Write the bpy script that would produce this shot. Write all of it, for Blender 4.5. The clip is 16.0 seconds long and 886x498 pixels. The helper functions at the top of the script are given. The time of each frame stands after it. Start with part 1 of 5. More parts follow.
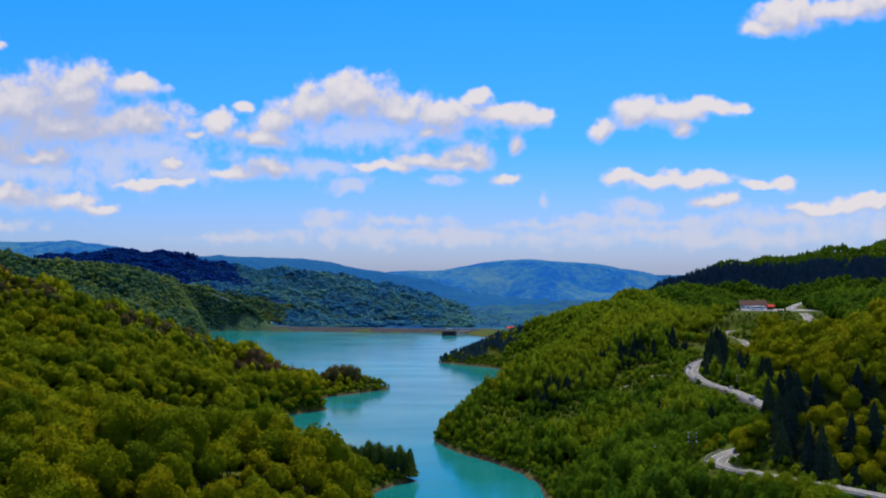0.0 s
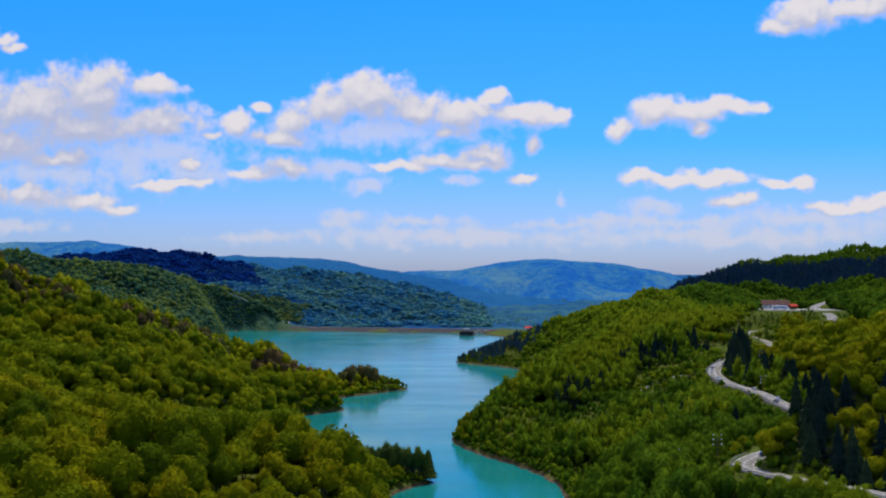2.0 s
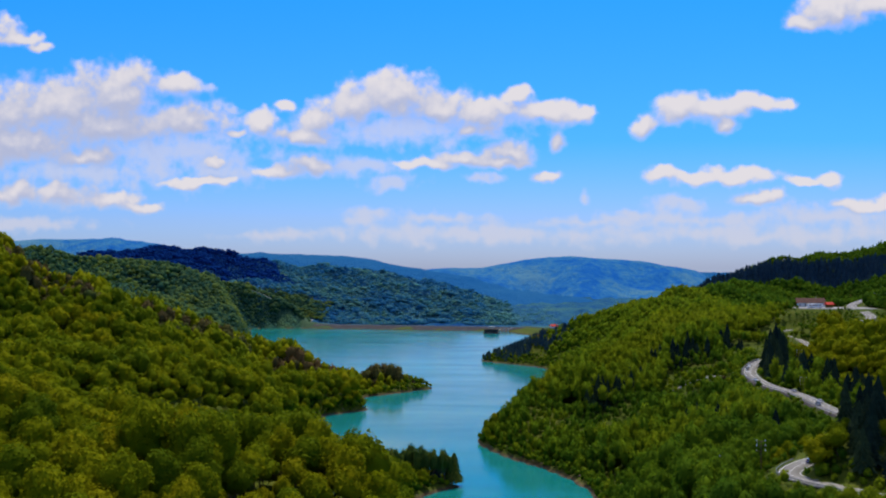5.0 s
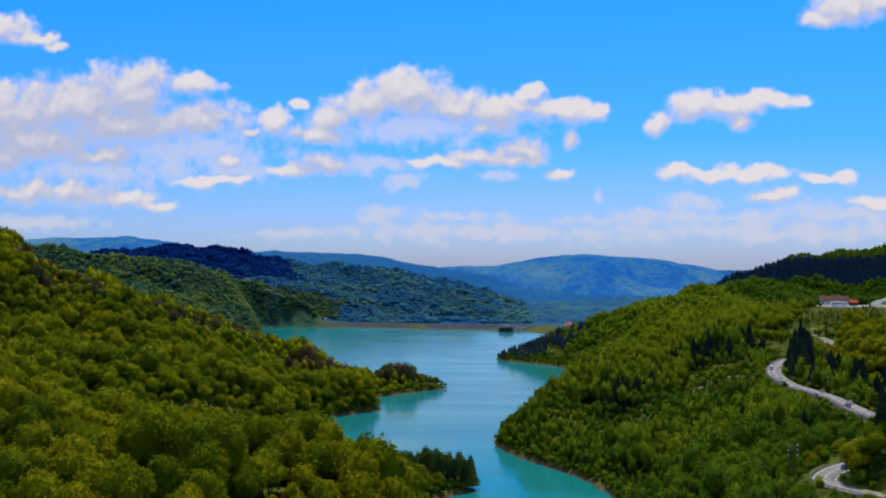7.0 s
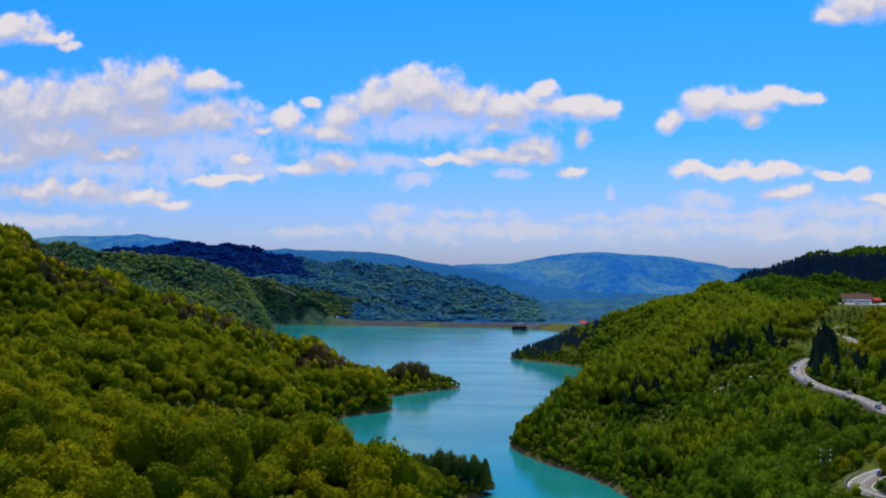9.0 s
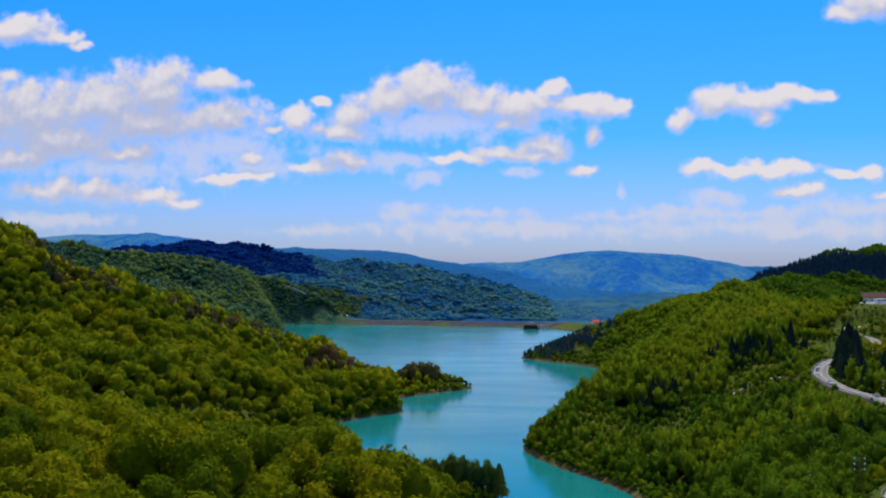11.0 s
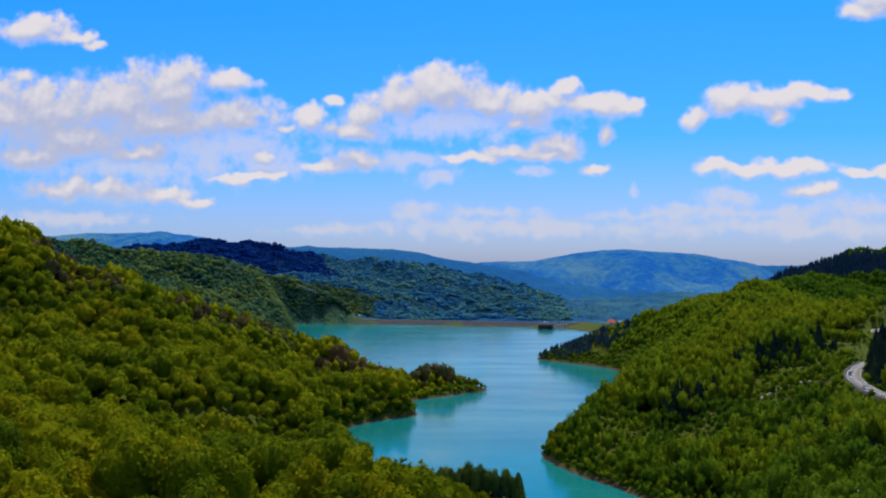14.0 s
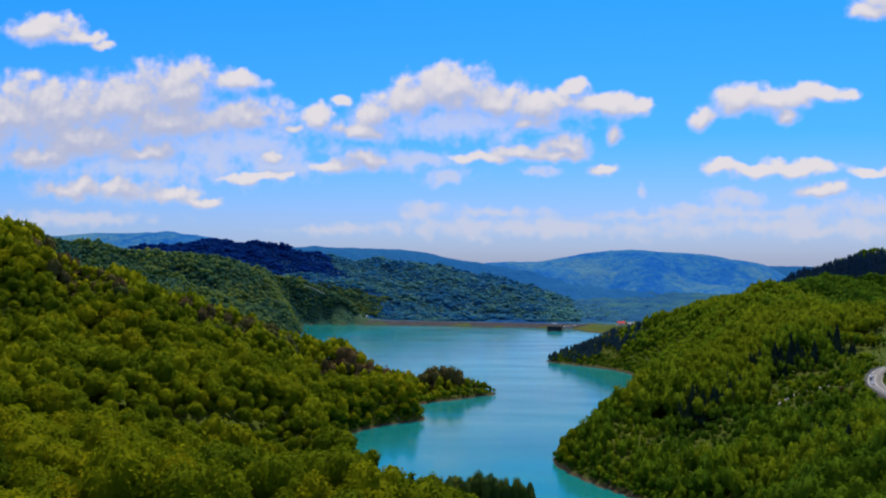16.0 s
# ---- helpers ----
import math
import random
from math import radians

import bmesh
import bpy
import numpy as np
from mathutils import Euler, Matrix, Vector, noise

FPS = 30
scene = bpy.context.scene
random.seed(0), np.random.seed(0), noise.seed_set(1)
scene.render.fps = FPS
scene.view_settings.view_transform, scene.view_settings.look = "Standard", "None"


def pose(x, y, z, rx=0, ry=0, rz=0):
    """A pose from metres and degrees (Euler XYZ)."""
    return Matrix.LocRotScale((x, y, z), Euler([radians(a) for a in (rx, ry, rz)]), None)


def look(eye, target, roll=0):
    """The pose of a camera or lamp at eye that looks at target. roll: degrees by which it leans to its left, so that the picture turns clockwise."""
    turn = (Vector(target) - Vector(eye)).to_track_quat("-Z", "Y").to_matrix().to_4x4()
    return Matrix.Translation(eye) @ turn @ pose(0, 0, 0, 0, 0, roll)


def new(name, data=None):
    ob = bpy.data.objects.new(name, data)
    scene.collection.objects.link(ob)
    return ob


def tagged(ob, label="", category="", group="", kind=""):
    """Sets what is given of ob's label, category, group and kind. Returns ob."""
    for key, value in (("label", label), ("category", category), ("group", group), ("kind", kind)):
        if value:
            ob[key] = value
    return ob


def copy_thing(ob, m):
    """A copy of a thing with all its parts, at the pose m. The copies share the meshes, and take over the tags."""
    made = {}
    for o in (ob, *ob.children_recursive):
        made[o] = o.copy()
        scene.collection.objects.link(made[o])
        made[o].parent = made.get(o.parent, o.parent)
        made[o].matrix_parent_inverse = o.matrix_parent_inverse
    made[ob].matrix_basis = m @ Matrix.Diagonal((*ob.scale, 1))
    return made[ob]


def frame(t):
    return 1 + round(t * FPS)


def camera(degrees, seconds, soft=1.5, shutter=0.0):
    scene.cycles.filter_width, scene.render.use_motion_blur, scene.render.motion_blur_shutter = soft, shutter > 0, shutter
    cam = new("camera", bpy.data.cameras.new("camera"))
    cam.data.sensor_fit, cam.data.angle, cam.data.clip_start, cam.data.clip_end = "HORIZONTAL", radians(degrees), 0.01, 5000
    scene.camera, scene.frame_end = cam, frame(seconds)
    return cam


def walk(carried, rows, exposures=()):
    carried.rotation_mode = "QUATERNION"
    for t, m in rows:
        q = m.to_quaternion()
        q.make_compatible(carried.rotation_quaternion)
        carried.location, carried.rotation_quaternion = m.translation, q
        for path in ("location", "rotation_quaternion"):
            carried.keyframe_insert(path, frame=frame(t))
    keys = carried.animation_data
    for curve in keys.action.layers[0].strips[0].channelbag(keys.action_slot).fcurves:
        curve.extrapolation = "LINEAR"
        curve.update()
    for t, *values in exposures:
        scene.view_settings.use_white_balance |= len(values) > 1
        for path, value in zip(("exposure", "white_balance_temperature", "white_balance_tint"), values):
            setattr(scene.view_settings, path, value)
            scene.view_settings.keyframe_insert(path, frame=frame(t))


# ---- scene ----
cam = camera(46.92, 16.0, soft=2.1)
PATH = [
    (0, pose(0.00, -0.00, 110.00) @ pose(0, 0, 0, 0, 0, 0.009) @ pose(0, 0, 0, 91.125) @ pose(0, 0, 0, 0, 0, 0.093)),
    (0.5, pose(-0.19, 1.58, 109.88) @ pose(0, 0, 0, 0, 0, 0.259) @ pose(0, 0, 0, 91.124) @ pose(0, 0, 0, 0, 0, 0.080)),
    (1, pose(-0.35, 3.27, 109.76) @ pose(0, 0, 0, 0, 0, 0.495) @ pose(0, 0, 0, 91.128) @ pose(0, 0, 0, 0, 0, 0.067)),
    (1.5, pose(-0.51, 5.20, 109.62) @ pose(0, 0, 0, 0, 0, 0.738) @ pose(0, 0, 0, 91.130) @ pose(0, 0, 0, 0, 0, 0.057)),
    (2, pose(-0.66, 7.42, 109.48) @ pose(0, 0, 0, 0, 0, 0.972) @ pose(0, 0, 0, 91.122) @ pose(0, 0, 0, 0, 0, 0.047)),
    (2.5, pose(-0.87, 9.95, 109.34) @ pose(0, 0, 0, 0, 0, 1.201) @ pose(0, 0, 0, 91.111) @ pose(0, 0, 0, 0, 0, 0.044)),
    (3, pose(-1.13, 12.76, 109.22) @ pose(0, 0, 0, 0, 0, 1.429) @ pose(0, 0, 0, 91.084) @ pose(0, 0, 0, 0, 0, 0.048)),
    (3.5, pose(-1.46, 15.79, 109.15) @ pose(0, 0, 0, 0, 0, 1.661) @ pose(0, 0, 0, 91.060) @ pose(0, 0, 0, 0, 0, 0.058)),
    (4, pose(-1.80, 18.94, 109.09) @ pose(0, 0, 0, 0, 0, 1.873) @ pose(0, 0, 0, 91.031) @ pose(0, 0, 0, 0, 0, 0.065)),
    (6.5, pose(-3.70, 36.48, 108.63) @ pose(0, 0, 0, 0, 0, 2.868) @ pose(0, 0, 0, 90.912) @ pose(0, 0, 0, 0, 0, 0.049)),
    (7, pose(-4.14, 40.24, 108.43) @ pose(0, 0, 0, 0, 0, 3.048) @ pose(0, 0, 0, 90.879) @ pose(0, 0, 0, 0, 0, 0.023)),
    (7.5, pose(-4.58, 44.00, 108.23) @ pose(0, 0, 0, 0, 0, 3.223) @ pose(0, 0, 0, 90.857) @ pose(0, 0, 0, 0, 0, -0.004)),
    (8, pose(-5.01, 47.79, 108.07) @ pose(0, 0, 0, 0, 0, 3.395) @ pose(0, 0, 0, 90.841) @ pose(0, 0, 0, 0, 0, -0.017)),
    (8.5, pose(-5.40, 51.59, 107.91) @ pose(0, 0, 0, 0, 0, 3.556) @ pose(0, 0, 0, 90.808) @ pose(0, 0, 0, 0, 0, -0.025)),
    (9, pose(-5.78, 55.40, 107.77) @ pose(0, 0, 0, 0, 0, 3.726) @ pose(0, 0, 0, 90.777) @ pose(0, 0, 0, 0, 0, -0.025)),
    (11.5, pose(-8.17, 75.14, 107.67) @ pose(0, 0, 0, 0, 0, 4.423) @ pose(0, 0, 0, 90.683) @ pose(0, 0, 0, 0, 0, -0.060)),
    (12, pose(-8.73, 79.00, 107.62) @ pose(0, 0, 0, 0, 0, 4.543) @ pose(0, 0, 0, 90.670) @ pose(0, 0, 0, 0, 0, -0.059)),
    (12.5, pose(-9.31, 82.82, 107.56) @ pose(0, 0, 0, 0, 0, 4.658) @ pose(0, 0, 0, 90.654) @ pose(0, 0, 0, 0, 0, -0.058)),
    (13, pose(-9.93, 86.56, 107.51) @ pose(0, 0, 0, 0, 0, 4.766) @ pose(0, 0, 0, 90.640) @ pose(0, 0, 0, 0, 0, -0.051)),
    (13.5, pose(-10.51, 90.25, 107.50) @ pose(0, 0, 0, 0, 0, 4.867) @ pose(0, 0, 0, 90.653) @ pose(0, 0, 0, 0, 0, -0.030)),
    (14, pose(-11.07, 93.83, 107.50) @ pose(0, 0, 0, 0, 0, 4.989) @ pose(0, 0, 0, 90.641) @ pose(0, 0, 0, 0, 0, -0.021)),
    (14.5, pose(-11.56, 97.39, 107.59) @ pose(0, 0, 0, 0, 0, 5.098) @ pose(0, 0, 0, 90.631) @ pose(0, 0, 0, 0, 0, -0.022)),
    (15, pose(-12.04, 100.94, 107.78) @ pose(0, 0, 0, 0, 0, 5.199) @ pose(0, 0, 0, 90.623) @ pose(0, 0, 0, 0, 0, -0.017)),
    (15.5, pose(-12.55, 104.51, 108.07) @ pose(0, 0, 0, 0, 0, 5.305) @ pose(0, 0, 0, 90.637) @ pose(0, 0, 0, 0, 0, 0.004)),
    (16, pose(-13.12, 108.08, 108.35) @ pose(0, 0, 0, 0, 0, 5.411) @ pose(0, 0, 0, 90.642) @ pose(0, 0, 0, 0, 0, 0.044)),
]
walk(cam, PATH)

# ---------------------------------------------------------------- sky, sun
SUN_AZ, SUN_EL = 12.0, 62.0     # degrees to the right of +y, and above the horizon


def sky_world():
    world = bpy.data.worlds.new("sky")
    scene.world = world
    world.use_nodes = True
    nt = world.node_tree
    nt.nodes.clear()
    N, L = nt.nodes.new, nt.links.new

    def math_node(op, a, b=None, c=None, clamp=False):
        n = N("ShaderNodeMath")
        n.operation, n.use_clamp = op, clamp
        for i, v in enumerate((a, b, c)):
            if v is None:
                continue
            if isinstance(v, (int, float)):
                n.inputs[i].default_value = v
            else:
                L(v, n.inputs[i])
        return n.outputs[0]

    def step(v, lo, hi):
        n = N("ShaderNodeMapRange")
        n.interpolation_type = "SMOOTHSTEP"
        L(v, n.inputs[0])
        n.inputs[1].default_value, n.inputs[2].default_value = lo, hi
        return n.outputs[0]

    def mix(fac, a, b, kind="MIX"):
        n = N("ShaderNodeMix")
        n.data_type, n.blend_type = "RGBA", kind
        for i, v in ((0, fac), (6, a), (7, b)):
            if isinstance(v, (int, float)):
                n.inputs[i].default_value = v
            elif isinstance(v, tuple):
                n.inputs[i].default_value = (*v, 1)
            else:
                L(v, n.inputs[i])
        return n.outputs[2]

    def fbm(vec, scale, detail, rough=0.55):
        n = N("ShaderNodeTexNoise")
        n.noise_dimensions = "2D"
        L(vec, n.inputs["Vector"])
        n.inputs["Scale"].default_value, n.inputs["Detail"].default_value = scale, detail
        n.inputs["Roughness"].default_value = rough
        return n.outputs["Fac"], n.outputs["Color"]

    sky = N("ShaderNodeTexSky")
    sky.sky_type, sky.sun_disc = "NISHITA", False
    sky.sun_elevation, sky.sun_rotation = radians(SUN_EL), radians(SUN_AZ)
    sky.air_density, sky.dust_density, sky.ozone_density = 1.0, 0.6, 2.0

    coord = N("ShaderNodeTexCoord")
    sep = N("ShaderNodeSeparateXYZ")
    L(coord.outputs["Generated"], sep.inputs[0])
    ahead = math_node("MAXIMUM", math_node("ABSOLUTE", sep.outputs[1]), 0.12)
    u, v = math_node("DIVIDE", sep.outputs[0], ahead), math_node("DIVIDE", sep.outputs[2], ahead)
    uv = N("ShaderNodeCombineXYZ")
    L(u, uv.inputs[0]), L(v, uv.inputs[1])
    uv = uv.outputs[0]

    # the clear sky: deep azure overhead, milky towards the horizon
    ramp = N("ShaderNodeValToRGB")
    L(math_node("MULTIPLY", v, 2.6, clamp=True), ramp.inputs[0])
    cr = ramp.color_ramp
    cr.elements[0].position, cr.elements[0].color = 0.0, SKY_LOW
    cr.elements[1].position, cr.elements[1].color = 1.0, SKY_HIGH
    e = cr.elements.new(0.12); e.color = SKY_A
    e = cr.elements.new(0.32); e.color = SKY_B
    clear = mix(1.0, sky.outputs[0], ramp.outputs[0], "MULTIPLY")

    # cumulus banks: ellipses with billowed edges; (across, up, half width, half height) of each
    def vec(op, a, b, c=None):
        n = N("ShaderNodeVectorMath")
        n.operation = op
        for i, q in enumerate((a, b, c)):
            if q is None:
                continue
            if isinstance(q, tuple):
                n.inputs[i].default_value = q
            else:
                L(q, n.inputs[i])
        return n

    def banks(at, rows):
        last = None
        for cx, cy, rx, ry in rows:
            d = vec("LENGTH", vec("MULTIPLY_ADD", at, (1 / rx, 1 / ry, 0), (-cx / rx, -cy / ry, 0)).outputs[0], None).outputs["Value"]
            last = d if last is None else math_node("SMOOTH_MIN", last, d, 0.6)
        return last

    def field(at, rows, amount):
        """How far outside the banks a place is (1: at their rim), with billows of two sizes."""
        _, big = fbm(at, 16.0, 2.0, 0.5)
        bent = vec("ADD", at, vec("MULTIPLY_ADD", big, (0.018, 0.011, 0), (-0.009, -0.0055, 0)).outputs[0]).outputs[0]
        fine, lift = fbm(at, 38.0, 2.0, 0.55)
        bent = vec("ADD", bent, vec("MULTIPLY_ADD", lift, (0.010, 0.015, 0), (-0.005, -0.0075, 0)).outputs[0]).outputs[0]
        puff, _ = fbm(at, 95.0, 3.0, 0.55)
        both = math_node("MULTIPLY_ADD", puff, 0.5, fine)
        return math_node("MULTIPLY_ADD", math_node("SUBTRACT", both, 0.75), amount, banks(bent, rows)), fine

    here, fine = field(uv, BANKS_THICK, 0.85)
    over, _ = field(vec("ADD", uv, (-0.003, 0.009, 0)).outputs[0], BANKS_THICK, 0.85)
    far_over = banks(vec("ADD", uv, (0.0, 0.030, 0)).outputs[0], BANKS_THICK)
    small = math_node("SUBTRACT", over, here)
    large = math_node("SUBTRACT", far_over, here)
    # tops turned to the sun are white, undersides lilac grey
    lit = step(math_node("MULTIPLY_ADD", large, 0.45, math_node("MULTIPLY", small, 1.0)), -0.25, 1.25)
    rim = math_node("MULTIPLY_ADD", lit, 0.42, 0.25)
    cover = math_node("DIVIDE", math_node("SUBTRACT", 1.20, here), math_node("SUBTRACT", 1.20, rim), clamp=True)
    cover = step(cover, 0.0, 1.0)
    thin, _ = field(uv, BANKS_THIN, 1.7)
    cover2 = math_node("MULTIPLY", step(thin, 1.35, 0.1), 0.70)
    cover_all = math_node("MAXIMUM", cover, cover2)
    body = mix(lit, CLOUD_SHADE, CLOUD_LIT)
    body = mix(cover, mix(0.62, CLOUD_SHADE, CLOUD_LIT), body)
    # broken cumulus goes on overhead and behind, added out of view for whiter fill
    high = math_node("MAXIMUM", sep.outputs[2], 0.15)
    roof = N("ShaderNodeCombineXYZ")
    L(math_node("DIVIDE", sep.outputs[0], high), roof.inputs[0]), L(math_node("DIVIDE", sep.outputs[1], high), roof.inputs[1])
    puffs, _ = fbm(roof.outputs[0], 1.3, 5.0, 0.55)
    aloft = math_node("MULTIPLY", step(puffs, 0.41, 0.57), step(v, 0.42, 0.65))
    cover = math_node("MAXIMUM", cover_all, aloft)
    bg = N("ShaderNodeBackground")
    sky_part = mix(cover, clear, body)
    L(sky_part, bg.inputs[0])
    bg.inputs[1].default_value = SKY_STRENGTH
    out = N("ShaderNodeOutputWorld")
    L(bg.outputs[0], out.inputs[0])


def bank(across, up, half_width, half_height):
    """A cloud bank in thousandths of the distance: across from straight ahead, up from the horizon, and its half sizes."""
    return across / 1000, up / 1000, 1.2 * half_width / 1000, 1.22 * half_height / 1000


SKY_STRENGTH = 0.25
SKY_LOW, SKY_A, SKY_B, SKY_HIGH = (0.245, 0.316, 0.59, 1), (0.200, 0.300, 0.60, 1), (0.074, 0.300, 0.68, 1), (0.010, 0.330, 0.81, 1)
CLOUD_LIT, CLOUD_SHADE = (3.05, 2.92, 3.10), (1.78, 1.96, 2.75)
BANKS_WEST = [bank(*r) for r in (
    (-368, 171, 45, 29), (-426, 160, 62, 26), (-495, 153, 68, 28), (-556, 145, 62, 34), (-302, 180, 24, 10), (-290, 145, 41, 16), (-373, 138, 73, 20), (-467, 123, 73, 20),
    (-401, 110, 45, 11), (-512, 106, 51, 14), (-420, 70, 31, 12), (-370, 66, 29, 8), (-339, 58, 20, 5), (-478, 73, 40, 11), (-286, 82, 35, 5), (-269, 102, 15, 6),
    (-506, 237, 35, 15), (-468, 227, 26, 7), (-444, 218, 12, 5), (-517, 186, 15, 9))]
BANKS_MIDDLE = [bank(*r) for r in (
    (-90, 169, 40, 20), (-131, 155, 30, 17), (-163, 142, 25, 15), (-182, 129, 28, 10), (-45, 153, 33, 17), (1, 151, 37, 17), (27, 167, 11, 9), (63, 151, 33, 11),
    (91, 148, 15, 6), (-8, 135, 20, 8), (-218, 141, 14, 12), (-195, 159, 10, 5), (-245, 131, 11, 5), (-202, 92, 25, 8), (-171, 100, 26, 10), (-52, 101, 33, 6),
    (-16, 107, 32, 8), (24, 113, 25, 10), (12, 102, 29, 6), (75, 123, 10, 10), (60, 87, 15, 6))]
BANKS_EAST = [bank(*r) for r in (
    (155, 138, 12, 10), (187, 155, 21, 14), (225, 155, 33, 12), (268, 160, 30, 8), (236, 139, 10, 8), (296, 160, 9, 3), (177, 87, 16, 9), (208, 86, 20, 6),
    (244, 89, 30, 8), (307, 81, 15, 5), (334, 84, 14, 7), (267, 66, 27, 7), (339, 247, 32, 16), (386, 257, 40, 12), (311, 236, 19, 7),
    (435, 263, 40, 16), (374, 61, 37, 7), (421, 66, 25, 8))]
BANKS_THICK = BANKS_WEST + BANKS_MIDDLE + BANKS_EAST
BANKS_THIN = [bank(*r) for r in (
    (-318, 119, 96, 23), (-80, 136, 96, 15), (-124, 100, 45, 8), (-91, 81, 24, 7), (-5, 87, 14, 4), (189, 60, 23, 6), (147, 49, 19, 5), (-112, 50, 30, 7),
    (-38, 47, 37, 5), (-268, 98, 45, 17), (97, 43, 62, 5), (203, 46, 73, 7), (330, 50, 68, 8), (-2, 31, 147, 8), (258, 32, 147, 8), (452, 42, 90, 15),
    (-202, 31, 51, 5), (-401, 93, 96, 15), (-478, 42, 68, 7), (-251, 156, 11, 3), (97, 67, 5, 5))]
sky_world()

sun = new("sun", bpy.data.lights.new("sun", "SUN"))
sun.data.energy, sun.data.angle, sun.data.color = 3.75, radians(0.5), (1.0, 0.93, 0.80)
az, el = radians(SUN_AZ), radians(SUN_EL)
sun.matrix_world = look((0, 0, 500), (-math.sin(az) * math.cos(el) * 100, -math.cos(az) * math.cos(el) * 100, 500 - math.sin(el) * 100))
scene.view_settings.exposure = 0.0

# ---------------------------------------------------------------- materials
def material(name):
    m = bpy.data.materials.new(name)
    m.use_nodes = True
    nt = m.node_tree
    return m, nt, nt.nodes["Principled BSDF"], nt.nodes["Material Output"]


def ramp_node(nt, fac, stops):
    r = nt.nodes.new("ShaderNodeValToRGB")
    r.color_ramp.elements[0].position, r.color_ramp.elements[0].color = stops[0][0], (*stops[0][1], 1)
    r.color_ramp.elements[1].position, r.color_ramp.elements[1].color = stops[-1][0], (*stops[-1][1], 1)
    for p, c in stops[1:-1]:
        r.color_ramp.elements.new(p).color = (*c, 1)
    nt.links.new(fac, r.inputs[0])
    return r.outputs[0]


def noise_node(nt, scale, detail=4.0, rough=0.55, vec=None):
    n = nt.nodes.new("ShaderNodeTexNoise")
    n.inputs["Scale"].default_value, n.inputs["Detail"].default_value, n.inputs["Roughness"].default_value = scale, detail, rough
    if vec is None:
        vec = nt.nodes.new("ShaderNodeNewGeometry").outputs["Position"]
    nt.links.new(vec, n.inputs["Vector"])
    return n.outputs["Fac"]


def mix_node(nt, fac, a, b, kind="MIX"):
    n = nt.nodes.new("ShaderNodeMix")
    n.data_type, n.blend_type = "RGBA", kind
    for i, v in ((0, fac), (6, a), (7, b)):
        if isinstance(v, (int, float)):
            n.inputs[i].default_value = v
        elif isinstance(v, tuple):
            n.inputs[i].default_value = (*v, 1)
        else:
            nt.links.new(v, n.inputs[i])
    return n.outputs[2]


def calc(nt, op, a, b):
    n = nt.nodes.new("ShaderNodeMath")
    n.operation = op
    for i, v in enumerate((a, b)):
        if isinstance(v, (int, float)):
            n.inputs[i].default_value = v
        else:
            nt.links.new(v, n.inputs[i])
    return n.outputs[0]


def bump_to(nt, bsdf, height, strength, distance):
    b = nt.nodes.new("ShaderNodeBump")
    b.inputs["Strength"].default_value, b.inputs["Distance"].default_value = strength, distance
    nt.links.new(height, b.inputs["Height"])
    nt.links.new(b.outputs[0], bsdf.inputs["Normal"])


def plain(name, stops, scale, rough=0.8, metal=0.0, bump=0.0, detail=4.0):
    """A surface whose colour wanders between the stops, with grain at a second, finer scale."""
    m, nt, bsdf, _ = material(name)
    obj = nt.nodes.new("ShaderNodeTexCoord").outputs["Object"]
    a, b = noise_node(nt, scale, detail, 0.6, obj), noise_node(nt, scale * 7, 3, 0.6, obj)
    f = calc(nt, "ADD", calc(nt, "MULTIPLY", a, 0.65), calc(nt, "MULTIPLY", b, 0.35))
    nt.links.new(ramp_node(nt, f, stops), bsdf.inputs["Base Color"])
    bsdf.inputs["Roughness"].default_value, bsdf.inputs["Metallic"].default_value = rough, metal
    bsdf.inputs["Specular IOR Level"].default_value = 0.12 if rough > 0.7 else 0.5
    if bump:
        bump_to(nt, bsdf, b, bump, 0.05)
    return m


def foliage(name, stops, single, translucent=0.5, patch=0.02):
    """Leaves: the tint of each tree, mottled leaf by leaf; some light passes through."""
    m, nt, bsdf, out = material(name)
    if single:
        t = nt.nodes.new("ShaderNodeObjectInfo").outputs["Random"]
    else:
        a = nt.nodes.new("ShaderNodeAttribute")
        a.attribute_name = "tint"
        t = a.outputs["Fac"]
    geo = nt.nodes.new("ShaderNodeNewGeometry")
    island = geo.outputs["Random Per Island"]
    wide = noise_node(nt, patch, 3, 0.5)
    fine = noise_node(nt, 0.9, 3, 0.7)
    f = calc(nt, "ADD", calc(nt, "MULTIPLY", t, 0.62), calc(nt, "MULTIPLY", wide, 0.38))
    col = ramp_node(nt, f, stops)
    k = calc(nt, "ADD", calc(nt, "MULTIPLY", island, 0.5), calc(nt, "MULTIPLY", fine, 0.5))
    col = mix_node(nt, 1.0, col, ramp_node(nt, k, [(0.2, (0.75, 0.78, 0.75)), (0.55, (1, 1, 1)), (0.85, (1.2, 1.15, 1.0))]), "MULTIPLY")
    nt.links.new(col, bsdf.inputs["Base Color"])
    bsdf.inputs["Roughness"].default_value = 0.9
    bsdf.inputs["Specular IOR Level"].default_value = 0.02
    tr = nt.nodes.new("ShaderNodeBsdfTranslucent")
    nt.links.new(col, tr.inputs[0])
    mx = nt.nodes.new("ShaderNodeMixShader")
    mx.inputs[0].default_value = translucent
    nt.links.new(bsdf.outputs[0], mx.inputs[1])
    nt.links.new(tr.outputs[0], mx.inputs[2])
    nt.links.new(mx.outputs[0], out.inputs[0])
    return m


